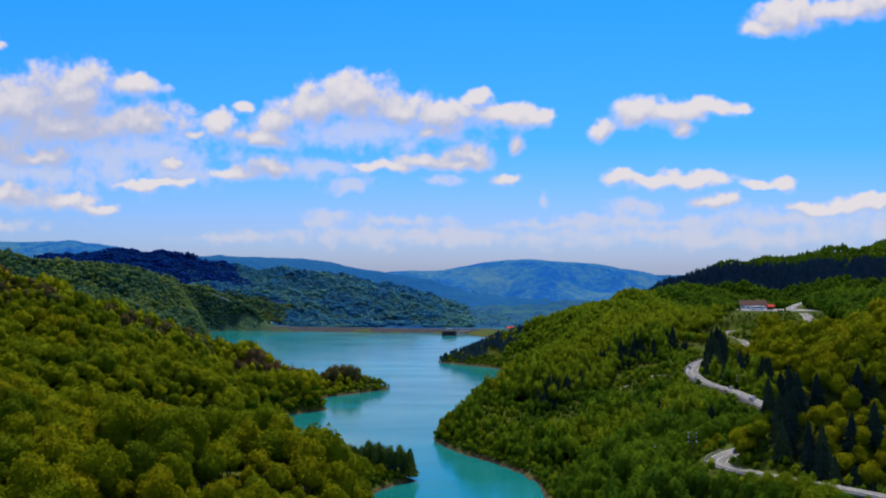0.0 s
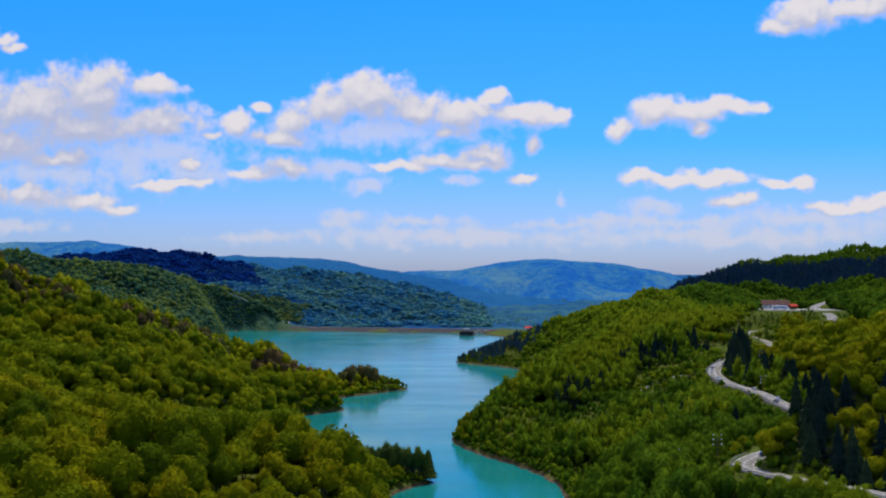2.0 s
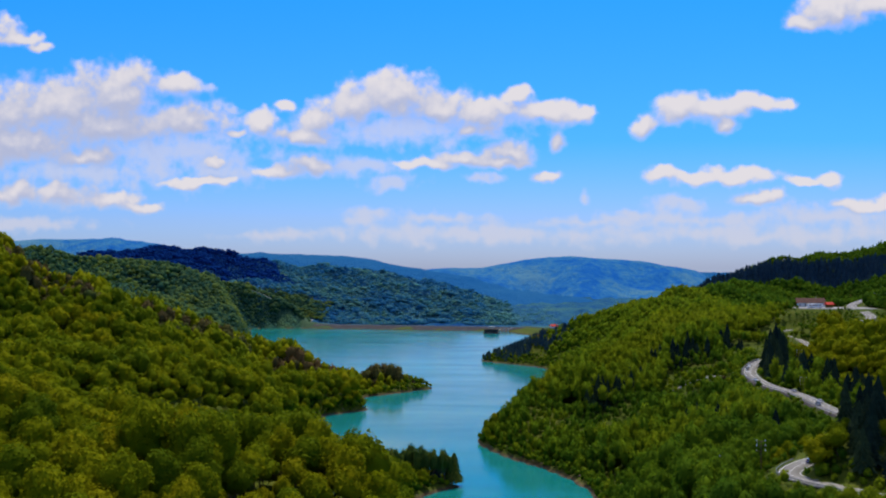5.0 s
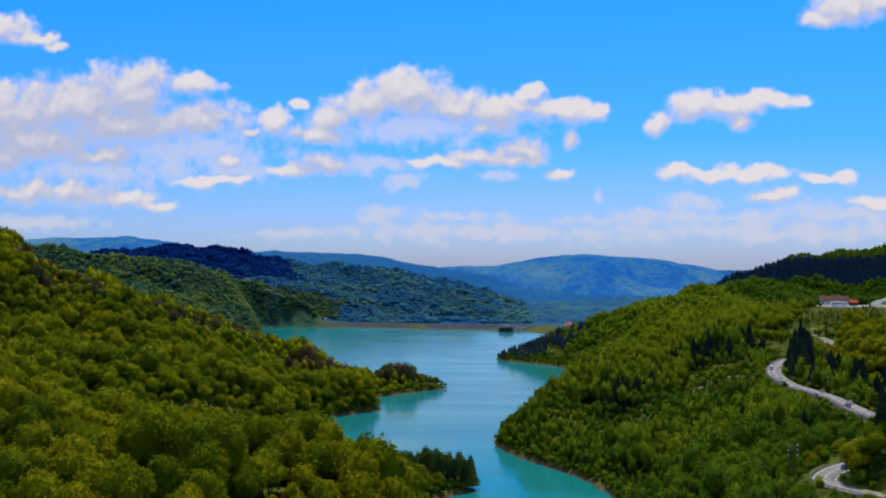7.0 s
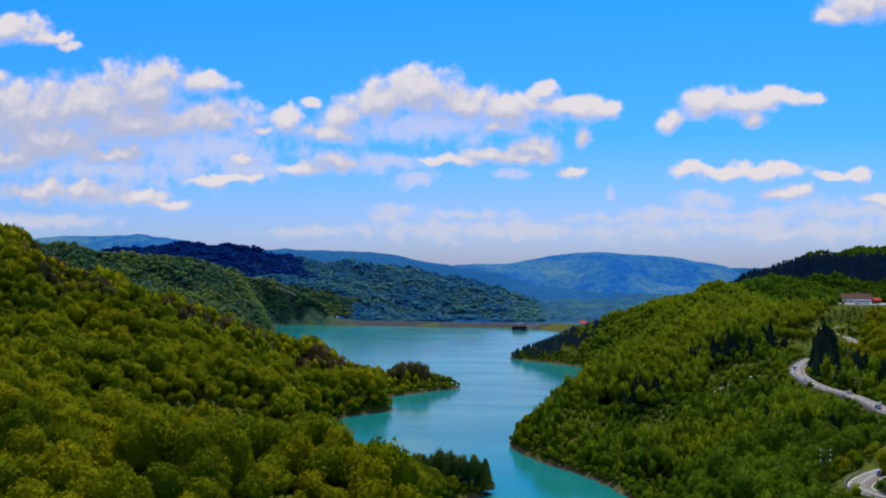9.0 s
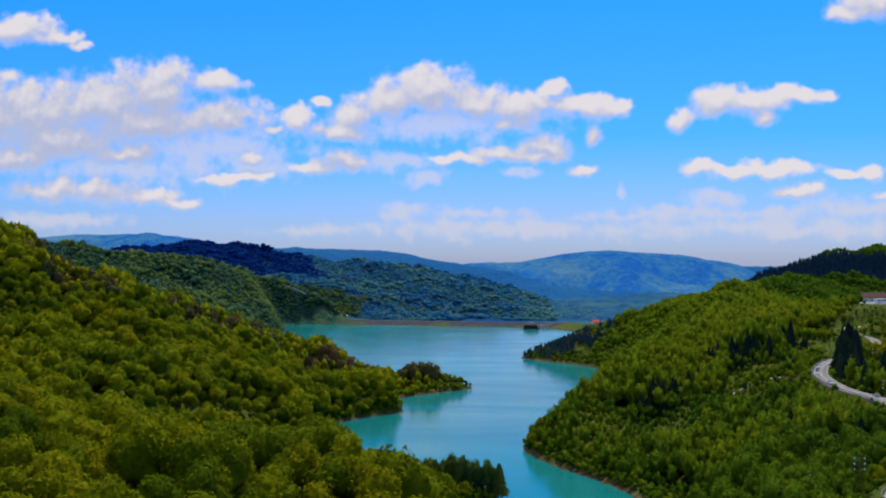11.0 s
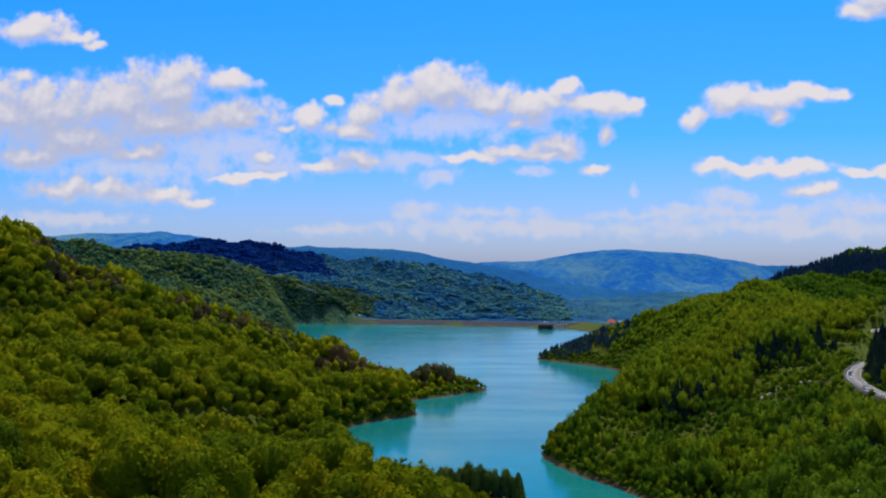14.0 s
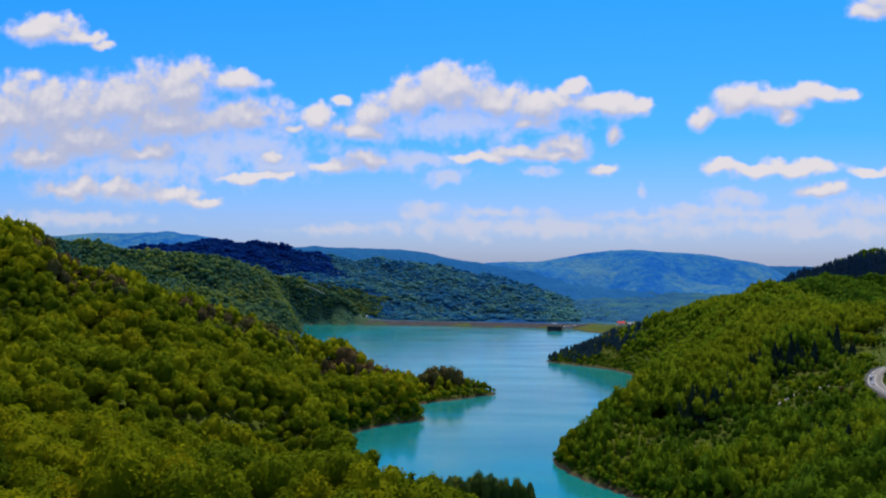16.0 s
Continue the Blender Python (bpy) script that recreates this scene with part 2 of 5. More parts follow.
BROAD = [(0.22, (0.078, 0.120, 0.004)), (0.42, (0.128, 0.167, 0.004)), (0.6, (0.190, 0.214, 0.004)), (0.8, (0.236, 0.222, 0.004))]
LUSH = [(0.25, (0.057, 0.124, 0.008)), (0.5, (0.118, 0.190, 0.008)), (0.75, (0.179, 0.230, 0.008))]
YOUNG_LEAF = [(0.25, (0.110, 0.162, 0.006)), (0.5, (0.147, 0.197, 0.006)), (0.75, (0.188, 0.226, 0.008))]
SPRUCE = [(0.2, (0.010, 0.024, 0.026)), (0.5, (0.020, 0.040, 0.026)), (0.8, (0.045, 0.070, 0.026))]
RUSSET = [(0.25, (0.050, 0.075, 0.015)), (0.5, (0.095, 0.080, 0.025)), (0.8, (0.14, 0.085, 0.035))]
# leaf colours blued and lifted to carry the haze beyond the dam
HAZED_WOOD = [(0.3, (0.033, 0.224, 0.448)), (0.5, (0.088, 0.314, 0.426)), (0.72, (0.187, 0.403, 0.336))]
# green woods over the lake, shifted to teal to paint light haze
HAZED_TEAL_WOOD = [(0.3, (0.050, 0.140, 0.090)), (0.5, (0.130, 0.230, 0.090)), (0.72, (0.240, 0.310, 0.065))]
# cloud shadow on the far brow, put into the leaf colour
NAVY_SHADE_WOOD = [(0.3, (0.005, 0.060, 0.300)), (0.7, (0.012, 0.095, 0.360))]
leaf_broad, leaf_broad_one = foliage("broad_leaves", BROAD, False, 0.40), foliage("broad_leaves_single", BROAD, True, 0.40)
leaf_lush, leaf_lush_one = foliage("fresh_leaves", LUSH, False), foliage("fresh_leaves_single", LUSH, True)
leaf_spruce, leaf_spruce_one = foliage("spruce_needles", SPRUCE, False, 0.2), foliage("spruce_needles_single", SPRUCE, True, 0.2)
# spruce needles again, lighter and bluer, with distance haze in the colour
leaf_spruce_hazed = foliage("hazed_spruce_needles", [(0.2, (0.032, 0.075, 0.120)), (0.5, (0.050, 0.100, 0.135)), (0.8, (0.080, 0.140, 0.130))], False, 0.5)
leaf_pine_one = foliage("pine_needles", [(0.2, (0.040, 0.080, 0.020)), (0.5, (0.072, 0.118, 0.022)), (0.8, (0.120, 0.150, 0.024))], True, 0.3)
leaf_young = foliage("young_leaves", YOUNG_LEAF, False, 0.5, 0.012)
leaf_russet = foliage("russet_twigs", RUSSET, False, 0.15)
leaf_hazed = foliage("hazed_woods", HAZED_WOOD, False, 0.62, 0.006)
leaf_hazed_teal = foliage("hazed_teal_woods", HAZED_TEAL_WOOD, False, 0.62, 0.008)
leaf_navy_shade = foliage("navy_shade_woods", NAVY_SHADE_WOOD, False, 0.62, 0.008)
bark = plain("bark", [(0.3, (0.06, 0.045, 0.03)), (0.7, (0.16, 0.13, 0.10))], 1.2, 0.9, 0, 0.4)
asphalt = plain("asphalt", [(0.3, (0.17, 0.158, 0.14)), (0.7, (0.25, 0.235, 0.21))], 0.15, 0.85, 0, 0.1)
line_paint = plain("road_paint", [(0.3, (0.72, 0.71, 0.68)), (0.7, (0.84, 0.83, 0.80))], 1.0, 0.6)


def far_material(name, stops, haze, glow, navy=False):
    """Woods on distant mountains, air haze put into colour and emission; navy: western brow painted dark as cloud
    shade.
    """
    m, nt, bsdf, _ = material(name)
    a, b = noise_node(nt, 0.0045, 5, 0.6), noise_node(nt, 0.035, 5, 0.7)
    f = calc(nt, "ADD", calc(nt, "MULTIPLY", a, 0.55), calc(nt, "MULTIPLY", b, 0.45))
    col = ramp_node(nt, f, stops)
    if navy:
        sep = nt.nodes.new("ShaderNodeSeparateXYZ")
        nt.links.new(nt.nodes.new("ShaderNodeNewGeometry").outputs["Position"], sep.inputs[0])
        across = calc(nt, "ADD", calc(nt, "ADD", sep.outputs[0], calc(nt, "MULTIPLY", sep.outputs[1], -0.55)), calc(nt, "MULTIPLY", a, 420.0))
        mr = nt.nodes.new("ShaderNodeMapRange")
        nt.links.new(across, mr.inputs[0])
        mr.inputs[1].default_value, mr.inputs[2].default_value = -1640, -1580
        # cloud shade over the brow, painted as a dark navy zone
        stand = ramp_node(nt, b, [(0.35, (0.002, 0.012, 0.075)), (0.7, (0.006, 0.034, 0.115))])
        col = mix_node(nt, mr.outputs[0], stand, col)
    nt.links.new(col, bsdf.inputs["Base Color"])
    bsdf.inputs["Roughness"].default_value = 1.0
    bsdf.inputs["Specular IOR Level"].default_value = 0.0
    # blue emission stands in for the haze of the air
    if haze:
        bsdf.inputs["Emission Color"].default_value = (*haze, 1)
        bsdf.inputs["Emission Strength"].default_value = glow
    bump_to(nt, bsdf, b, 1.0, 18.0)
    return m


def ground_material():
    m, nt, bsdf, _ = material("wooded_ground")
    geo = nt.nodes.new("ShaderNodeNewGeometry")
    sep = nt.nodes.new("ShaderNodeSeparateXYZ")
    nt.links.new(geo.outputs["Position"], sep.inputs[0])
    wide, fine = noise_node(nt, 0.012, 4), noise_node(nt, 0.25, 5, 0.65)
    f = calc(nt, "ADD", calc(nt, "MULTIPLY", wide, 0.55), calc(nt, "MULTIPLY", fine, 0.45))
    grass = ramp_node(nt, f, [(0.3, (0.025, 0.050, 0.004)), (0.5, (0.062, 0.085, 0.006)), (0.68, (0.110, 0.110, 0.014))])
    stone = ramp_node(nt, fine, [(0.3, (0.026, 0.020, 0.012)), (0.5, (0.065, 0.046, 0.026)), (0.7, (0.14, 0.10, 0.062))])
    mr = nt.nodes.new("ShaderNodeMapRange")
    nt.links.new(calc(nt, "ADD", sep.outputs[2], calc(nt, "MULTIPLY", fine, 2.0)), mr.inputs[0])
    mr.inputs[1].default_value, mr.inputs[2].default_value, mr.inputs[3].default_value, mr.inputs[4].default_value = 1.5, 2.7, 1.0, 0.0
    # past the dam the base colour shifts to blue, painting in the haze
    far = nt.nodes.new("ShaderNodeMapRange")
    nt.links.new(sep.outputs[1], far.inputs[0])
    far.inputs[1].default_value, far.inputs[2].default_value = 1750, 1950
    haze_floor = ramp_node(nt, f, [(0.3, (0.006, 0.055, 0.095)), (0.6, (0.022, 0.095, 0.095))])
    grass = mix_node(nt, far.outputs[0], grass, haze_floor)
    nt.links.new(mix_node(nt, mr.outputs[0], grass, stone), bsdf.inputs["Base Color"])
    bsdf.inputs["Roughness"].default_value = 0.95
    bsdf.inputs["Specular IOR Level"].default_value = 0.1
    bump_to(nt, bsdf, fine, 0.6, 1.5)
    return m


def water_material():
    m, nt, bsdf, _ = material("lake_water")
    pos = nt.nodes.new("ShaderNodeNewGeometry").outputs["Position"]
    wide = noise_node(nt, 0.006, 3)
    nt.links.new(ramp_node(nt, wide, [(0.3, WATER_A), (0.7, WATER_B)]), bsdf.inputs["Base Color"])
    bsdf.inputs["IOR"].default_value = 1.33
    mp = nt.nodes.new("ShaderNodeMapping")
    mp.inputs["Scale"].default_value = (0.35, 0.9, 1)
    nt.links.new(pos, mp.inputs[0])
    rip = noise_node(nt, 0.5, 4, 0.6, mp.outputs[0])
    # breezy stretches are duller than calm ones
    mp2 = nt.nodes.new("ShaderNodeMapping")
    mp2.inputs["Scale"].default_value = (0.006, 0.03, 1)
    nt.links.new(pos, mp2.inputs[0])
    calm = noise_node(nt, 1.0, 4, 0.6, mp2.outputs[0])
    mr = nt.nodes.new("ShaderNodeMapRange")
    nt.links.new(calm, mr.inputs[0])
    mr.inputs[1].default_value, mr.inputs[2].default_value, mr.inputs[3].default_value, mr.inputs[4].default_value = 0.4, 0.62, 0.12, 0.20
    nt.links.new(mr.outputs[0], bsdf.inputs["Roughness"])
    bump_to(nt, bsdf, rip, 0.10, 0.3)
    return m


WATER_A, WATER_B = (0.003, 0.135, 0.128), (0.006, 0.195, 0.178)
ground_mat, water_mat = ground_material(), water_material()

# ---------------------------------------------------------------- the lie of the land
RIGHT_SHORE = [(34, 300), (44, 380), (52, 460), (50, 532), (37, 570), (15, 605), (0, 640), (-6, 664), (-6, 670), (10, 690), (22, 735),
               (42, 800), (72, 900), (86, 1000), (76, 1100), (54, 1145), (20, 1180), (-6, 1210), (-5, 1215), (12, 1240), (60, 1270), (110, 1350), (135, 1500), (108, 1600), (77, 1640), (55, 1690), (35, 1745)]
LEFT_SHORE = [(-320, 1815), (-414, 1796), (-400, 1740), (-372, 1640), (-350, 1500), (-335, 1400), (-300, 1200), (-220, 1060), (-140, 985), (-85, 958), (-49, 941), (-47, 938),
              (-72, 909), (-101, 877), (-112, 850), (-104, 822), (-91, 801), (-91, 797), (-121, 768), (-138, 720), (-128, 660), (-100, 600), (-78, 570),
              (-50, 556), (-27, 547), (-15, 535), (-16, 531), (-30, 516), (-44, 480), (-36, 440), (-10, 412), (-6, 380), (-6, 300)]
DAM_A, DAM_B = (35, 1745), (-320, 1815)


def rounded(pts, closed, times=2):
    p = np.array(pts, float)
    for _ in range(times):
        q = np.roll(p, -1, 0) if closed else p[1:]
        a = p if closed else p[:-1]
        new_p = np.stack([0.75 * a + 0.25 * q, 0.25 * a + 0.75 * q], 1).reshape(-1, 2)
        p = new_p if closed else np.vstack([p[:1], new_p, p[-1:]])
    return p


LAKE = np.vstack([rounded(RIGHT_SHORE, False), rounded(LEFT_SHORE, False)])


def to_line(x, y, line, closed=False):
    """Distance to a line of points and the place along it, as segment plus fraction."""
    a = line
    b = np.roll(line, -1, 0) if closed else line[1:]
    a = a if closed else a[:-1]
    best, at = np.full(x.shape, 1e9), np.zeros(x.shape)
    for i in range(len(a)):
        dx, dy = b[i] - a[i]
        t = np.clip(((x - a[i][0]) * dx + (y - a[i][1]) * dy) / (dx * dx + dy * dy + 1e-9), 0, 1)
        d = np.hypot(x - a[i][0] - t * dx, y - a[i][1] - t * dy)
        m = d < best
        best, at = np.where(m, d, best), np.where(m, i + t, at)
    return best, at


def inside(x, y, poly):
    c = np.zeros(x.shape, bool)
    for (x0, y0), (x1, y1) in zip(poly, np.roll(poly, -1, 0)):
        hit = ((y0 > y) != (y1 > y)) & (x < (x1 - x0) * (y - y0) / (y1 - y0 + 1e-12) + x0)
        c ^= hit
    return c


def wobble(x, y, size, seed):
    """Smooth hummocks of about the given size, between -1 and 1."""
    r = np.random.RandomState(seed)
    out = np.zeros(x.shape)
    for _ in range(7):
        a, p, k = r.uniform(0, 6.28), r.uniform(0, 6.28), r.uniform(0.6, 1.6) * 6.28 / size
        out += np.sin((x * np.cos(a) + y * np.sin(a)) * k + p)
    return out / 3.2


def ridge(x, y, pts, slope, width):
    line = np.array(pts, float)
    d, at = to_line(x, y, line[:, :2])
    i = np.clip(at.astype(int), 0, len(line) - 2)
    z = line[i, 2] + (line[i + 1, 2] - line[i, 2]) * (at - i)
    soft = np.sqrt(d * d + width * width) - width
    return z - slope * soft


ROAD = [(138, 298, 42), (124, 319, 42), (108, 345, 41), (99, 360, 41), (100, 372, 41), (112, 386, 42), (134, 400, 43), (152, 428, 44), (158, 462, 44),
        (156, 500, 44), (157, 549, 44.5), (151.5, 588, 45), (154.5, 632, 45.5), (164.5, 671, 46), (180, 705, 47), (205, 735, 49), (228, 765, 52)]
ROAD_UP = [(228, 765, 52), (230, 785, 55), (220, 800, 59), (226, 815, 60.5), (242, 813, 62), (262, 800, 65), (286, 803, 70), (292, 825, 74), (292, 848, 76), (305, 890, 78), (340, 940, 82)]


def smooth_line(pts, n):
    """A curve through the points, in n steps each."""
    p = np.array(pts, float)
    p = np.vstack([2 * p[0] - p[1], p, 2 * p[-1] - p[-2]])
    out = []
    for i in range(1, len(p) - 2):
        for k in range(n):
            t = k / n
            out.append(0.5 * (2 * p[i] + (p[i + 1] - p[i - 1]) * t + (2 * p[i - 1] - 5 * p[i] + 4 * p[i + 1] - p[i + 2]) * t * t
                              + (3 * p[i] - p[i - 1] - 3 * p[i + 1] + p[i + 2]) * t ** 3))
    return np.array(out + [p[-2]])


ROAD_LINE = smooth_line(ROAD + ROAD_UP[1:], 5)
PARKING = (279, 858, 76.0)


def land(x, y):
    """Height of the ground."""
    R = [
        # east side: green hill over the lake, road bench, wooded spurs, back ridge
        ridge(x, y, [(24, 690, 26), (52, 760, 42), (106, 860, 56), (170, 1000, 70), (215, 1120, 77), (300, 1220, 84)], 0.34, 30),
        ridge(x, y, [(112, 350, 36), (166, 480, 40), (172, 600, 42), (180, 680, 43), (228, 750, 49), (262, 830, 64)], 0.46, 12),
        ridge(x, y, [(116, 374, 49), (131, 380, 61), (142, 385, 68), (158, 394, 69), (178, 404, 74), (240, 420, 92), (420, 440, 132)], 0.72, 9),
        ridge(x, y, [(205, 700, 52), (250, 665, 64), (340, 640, 86), (500, 620, 120)], 0.55, 14),
        ridge(x, y, [(250, 1400, 60), (285, 1392, 80), (305, 1390, 91), (370, 1390, 111), (600, 1420, 141), (1000, 1450, 168)], 0.44, 22),
        ridge(x, y, [(265, 858, 74), (350, 910, 80), (500, 960, 98), (800, 1000, 130)], 0.28, 40),
        # west side: three spurs that run down to the water
        ridge(x, y, [(-4, 398, 2), (-23, 388, 14), (-52, 380, 30), (-78, 352, 46), (-120, 318, 56), (-200, 330, 66), (-330, 350, 92), (-600, 380, 150)], 0.42, 30),
        ridge(x, y, [(-108, 795, 13), (-140, 728, 28), (-188, 645, 44), (-240, 590, 58), (-330, 560, 80), (-450, 560, 108), (-800, 560, 160)], 0.40, 30),
        ridge(x, y, [(-62, 938, 2), (-110, 932, 6), (-155, 952, 16), (-225, 970, 34), (-275, 900, 57), (-328, 885, 86), (-360, 855, 97), (-393, 845, 112), (-425, 850, 131), (-800, 860, 190)], 0.46, 20),
        ridge(x, y, [(-300, 800, 70), (-238, 761, 44), (-190, 765, 22)], 0.45, 25),
        ridge(x, y, [(-325, 1990, 6), (-385, 1960, 33), (-428, 1900, 63), (-455, 1825, 75), (-470, 1710, 97), (-547, 1707, 116), (-655, 1690, 121), (-729, 1680, 132), (-1100, 1600, 185)], 0.5, 30),
        ridge(x, y, [(-405, 1570, 18), (-444, 1534, 45), (-481, 1482, 68), (-530, 1490, 86), (-640, 1540, 108)], 0.5, 20),
        # beyond the dam
        ridge(x, y, [(-900, 2380, 131), (-723, 2400, 156), (-577, 2400, 134), (-218, 2400, 98), (-85, 2380, 65), (60, 2320, 8), (160, 2260, -12)], 0.24, 40),
        ridge(x, y, [(-520, 2300, 110), (-400, 2080, 50), (-330, 1960, 18)], 0.3, 40),
        ridge(x, y, [(90, 1738, 6.5), (170, 1725, 8.0)], 0.15, 30),
        ridge(x, y, [(-200, 2380, 92), (-90, 2180, 46), (0, 2020, 12)], 0.3, 40),
    ]
    k = 7.0
    top = np.max(R, 0)
    z = top + k * np.log(sum(np.exp((r - top) / k) for r in R)) - k * 0.2
    z = np.maximum(z, 2.0) + 2.6 * wobble(x, y, 75, 3) + 3.0 * wobble(x, y, 190, 5) * np.clip((np.hypot(x, y) - 500) / 800, 0, 1)
    z = z + 11 * wobble(x, y * 0.4, 210, 15) * np.clip((120 - x) / 260, 0, 1) * np.clip((y - 1900) / 200, 0, 1)
    z = z + (2.6 * wobble(x, y, 46, 25) + 1.9 * wobble(x, y, 26, 27)) * np.clip((y - 1880) / 60, 0, 1)
    # ribs and gullies of the western slope
    z = z + (4.2 * wobble(x * 0.8 + 0.35 * y, y * 0.55, 62, 61) + 1.8 * wobble(x, y, 30, 63)) * np.clip((-40 - x) / 60, 0, 1) * np.clip((900 - y) / 250, 0, 1) * np.clip((y - 230) / 60, 0, 1)
    d, _ = to_line(x, y, LAKE, True)
    shore = 0.4 + np.where(x < -30, np.where((x < -330) & (y > 1350), 1.35, 0.95), 0.80) * d + 0.03 * np.minimum(d, 40) * wobble(x, y, 30, 9)
    z = np.where(inside(x, y, LAKE), -np.minimum(0.25 * d, 9), np.minimum(np.maximum(z, 1.5), shore))
    # shelf cut for the road, level yard by the inn
    d, at = to_line(x, y, ROAD_LINE[:, :2])
    i = np.clip(at.astype(int), 0, len(ROAD_LINE) - 2)
    rz = ROAD_LINE[i, 2] + (ROAD_LINE[i + 1, 2] - ROAD_LINE[i, 2]) * (at - i) - 0.35
    w = np.clip((d - 4.8) / 7.0, 0, 1)
    w = w * w * (3 - 2 * w)
    z = rz * (1 - w) + z * w
    e = np.maximum(np.abs(x - PARKING[0]) / 34, np.abs(y - PARKING[1]) / 20)
    w = np.clip((e - 1) / 0.6, 0, 1)
    return (PARKING[2] - 0.15) * (1 - w) + z * w


def shore_dist(x, y):
    return to_line(x, y, LAKE, True)[0]


def mesh_from(name, verts, faces, mats, smooth=False, face_mat=None):
    me = bpy.data.meshes.new(name)
    verts, faces = np.asarray(verts, np.float32), np.asarray(faces, np.int32)
    n = faces.shape[1]
    me.vertices.add(len(verts)), me.loops.add(faces.size), me.polygons.add(len(faces))
    me.vertices.foreach_set("co", verts.ravel())
    me.loops.foreach_set("vertex_index", faces.ravel())
    me.polygons.foreach_set("loop_start", np.arange(len(faces), dtype=np.int32) * n)
    if smooth is not False:
        me.polygons.foreach_set("use_smooth", np.broadcast_to(np.asarray(smooth, bool), len(faces)).copy())
    for m in mats:
        me.materials.append(m)
    if face_mat is not None:
        me.polygons.foreach_set("material_index", np.asarray(face_mat, np.int32))
    me.update(calc_edges=True)
    return me


def grid_faces(nx, ny):
    i = np.arange((ny - 1) * (nx - 1))
    r, c = i // (nx - 1), i % (nx - 1)
    a = r * nx + c
    return np.stack([a, a + 1, a + nx + 1, a + nx], 1)


def steps(near, step, n, growth, far):
    v, s = list(np.arange(0, near, step)), step
    while v[-1] < far:
        s *= growth
        v.append(v[-1] + s)
    return np.array(v)


half = np.concatenate([np.arange(0, 420, 6.0), np.arange(420, 940, 11.0), 940 + steps(10, 12, 0, 1.13, 3760)[1:]])
gx = np.concatenate([-half[:0:-1], half])
ahead = np.concatenate([np.arange(280, 1000, 6.0), np.arange(1000, 2000, 14.0), 2000 + steps(440, 11, 0, 1.14, 2700)])
gy = np.concatenate([np.array([-4700, -2500, -1200, -600, -300, -150, -60, 0, 50, 100, 150, 190, 225, 255.0]), ahead])
GX, GY = np.meshgrid(gx, gy)
GZ = land(GX.ravel(), GY.ravel())
GF = grid_faces(len(gx), len(gy))
GCX, GCY = GX.ravel()[GF].mean(1), GY.ravel()[GF].mean(1)
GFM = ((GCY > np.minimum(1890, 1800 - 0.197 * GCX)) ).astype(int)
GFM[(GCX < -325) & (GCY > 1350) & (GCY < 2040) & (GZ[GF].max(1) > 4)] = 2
# far slopes: the blue of hazy air is mixed into their base colour
far_ground = far_material("hazed_far_slopes", [(0.40, (0.013, 0.068, 0.190)), (0.5, (0.030, 0.115, 0.190)), (0.60, (0.060, 0.155, 0.150))], None, 0.0, navy=True)
# ground under the teal woods, the same haze tint in its colour
teal_ground = far_material("hazed_teal_slope", [(0.40, (0.012, 0.050, 0.055)), (0.5, (0.028, 0.080, 0.058)), (0.60, (0.060, 0.110, 0.050))], None, 0.0)
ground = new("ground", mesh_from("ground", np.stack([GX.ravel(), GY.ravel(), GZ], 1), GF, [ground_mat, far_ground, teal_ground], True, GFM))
tagged(ground, "green and brown wooded valley ground with stony shore", "ground", kind="structure")

wx, wy = np.linspace(-520, 260, 40), np.linspace(240, 1950, 60)
WX, WY = np.meshgrid(wx, wy)
water = new("water", mesh_from("water", np.stack([WX.ravel(), WY.ravel(), 0 * WX.ravel()], 1), grid_faces(40, 60), [water_mat], True))
tagged(water, "calm turquoise reservoir water with faint ripples", "water", kind="structure")


# backdrop woods: haze painted in blue, with a glow of the same
far_blue = far_material("hazed_blue_woods", [(0.42, (0.006, 0.040, 0.15)), (0.5, (0.028, 0.095, 0.13)), (0.58, (0.08, 0.15, 0.10))], (0.010, 0.115, 0.42), 0.68)
far_dim = far_material("hazed_dim_woods", [(0.35, (0.010, 0.045, 0.075)), (0.6, (0.02, 0.07, 0.09))], (0.005, 0.075, 0.30), 0.8)


def far_hill(name, pts, slope, mat, label, seed, step=28, spur=42.0):
    """A far mountain: a crest with spurs and gullies on both flanks."""
    line = np.array(pts, float)
    x0, x1, y0, y1 = line[:, 0].min() - 500, line[:, 0].max() + 500, line[:, 1].min() - 900, line[:, 1].max() + 260
    xs, ys = np.arange(x0, x1, step), np.arange(y0, y1, step)
    X, Y = np.meshgrid(xs, ys)
    x, y = X.ravel(), Y.ravel()
    r = ridge(x + 22 * wobble(x, y, 300, seed + 4), y, pts, slope, 60)
    d, _ = to_line(x, y, line[:, :2])
    z = r + np.clip(d / 300, 0, 1) * spur * wobble(x, y * 0.35, 330, seed) + np.clip(d / 150, 0.25, 1) * 7 * wobble(x, y, 110, seed + 1) + 1.6 * wobble(x, y, 42, seed + 2)
    z = np.maximum(z, -6)
    return tagged(new(name, mesh_from(name, np.stack([x, y, z], 1), grid_faces(len(xs), len(ys)), [mat], True)), label, "hill", kind="structure")


far_hill("backdrop_hill_north", [(-260, 3950, 95), (0, 3950, 104), (160, 3960, 132), (301, 3980, 148), (480, 3980, 138), (640, 3970, 128), (780, 3950, 95), (900, 3900, 40)], 0.30, far_blue, "distant wooded mountain, blue haze put into its colour and glow", 21)
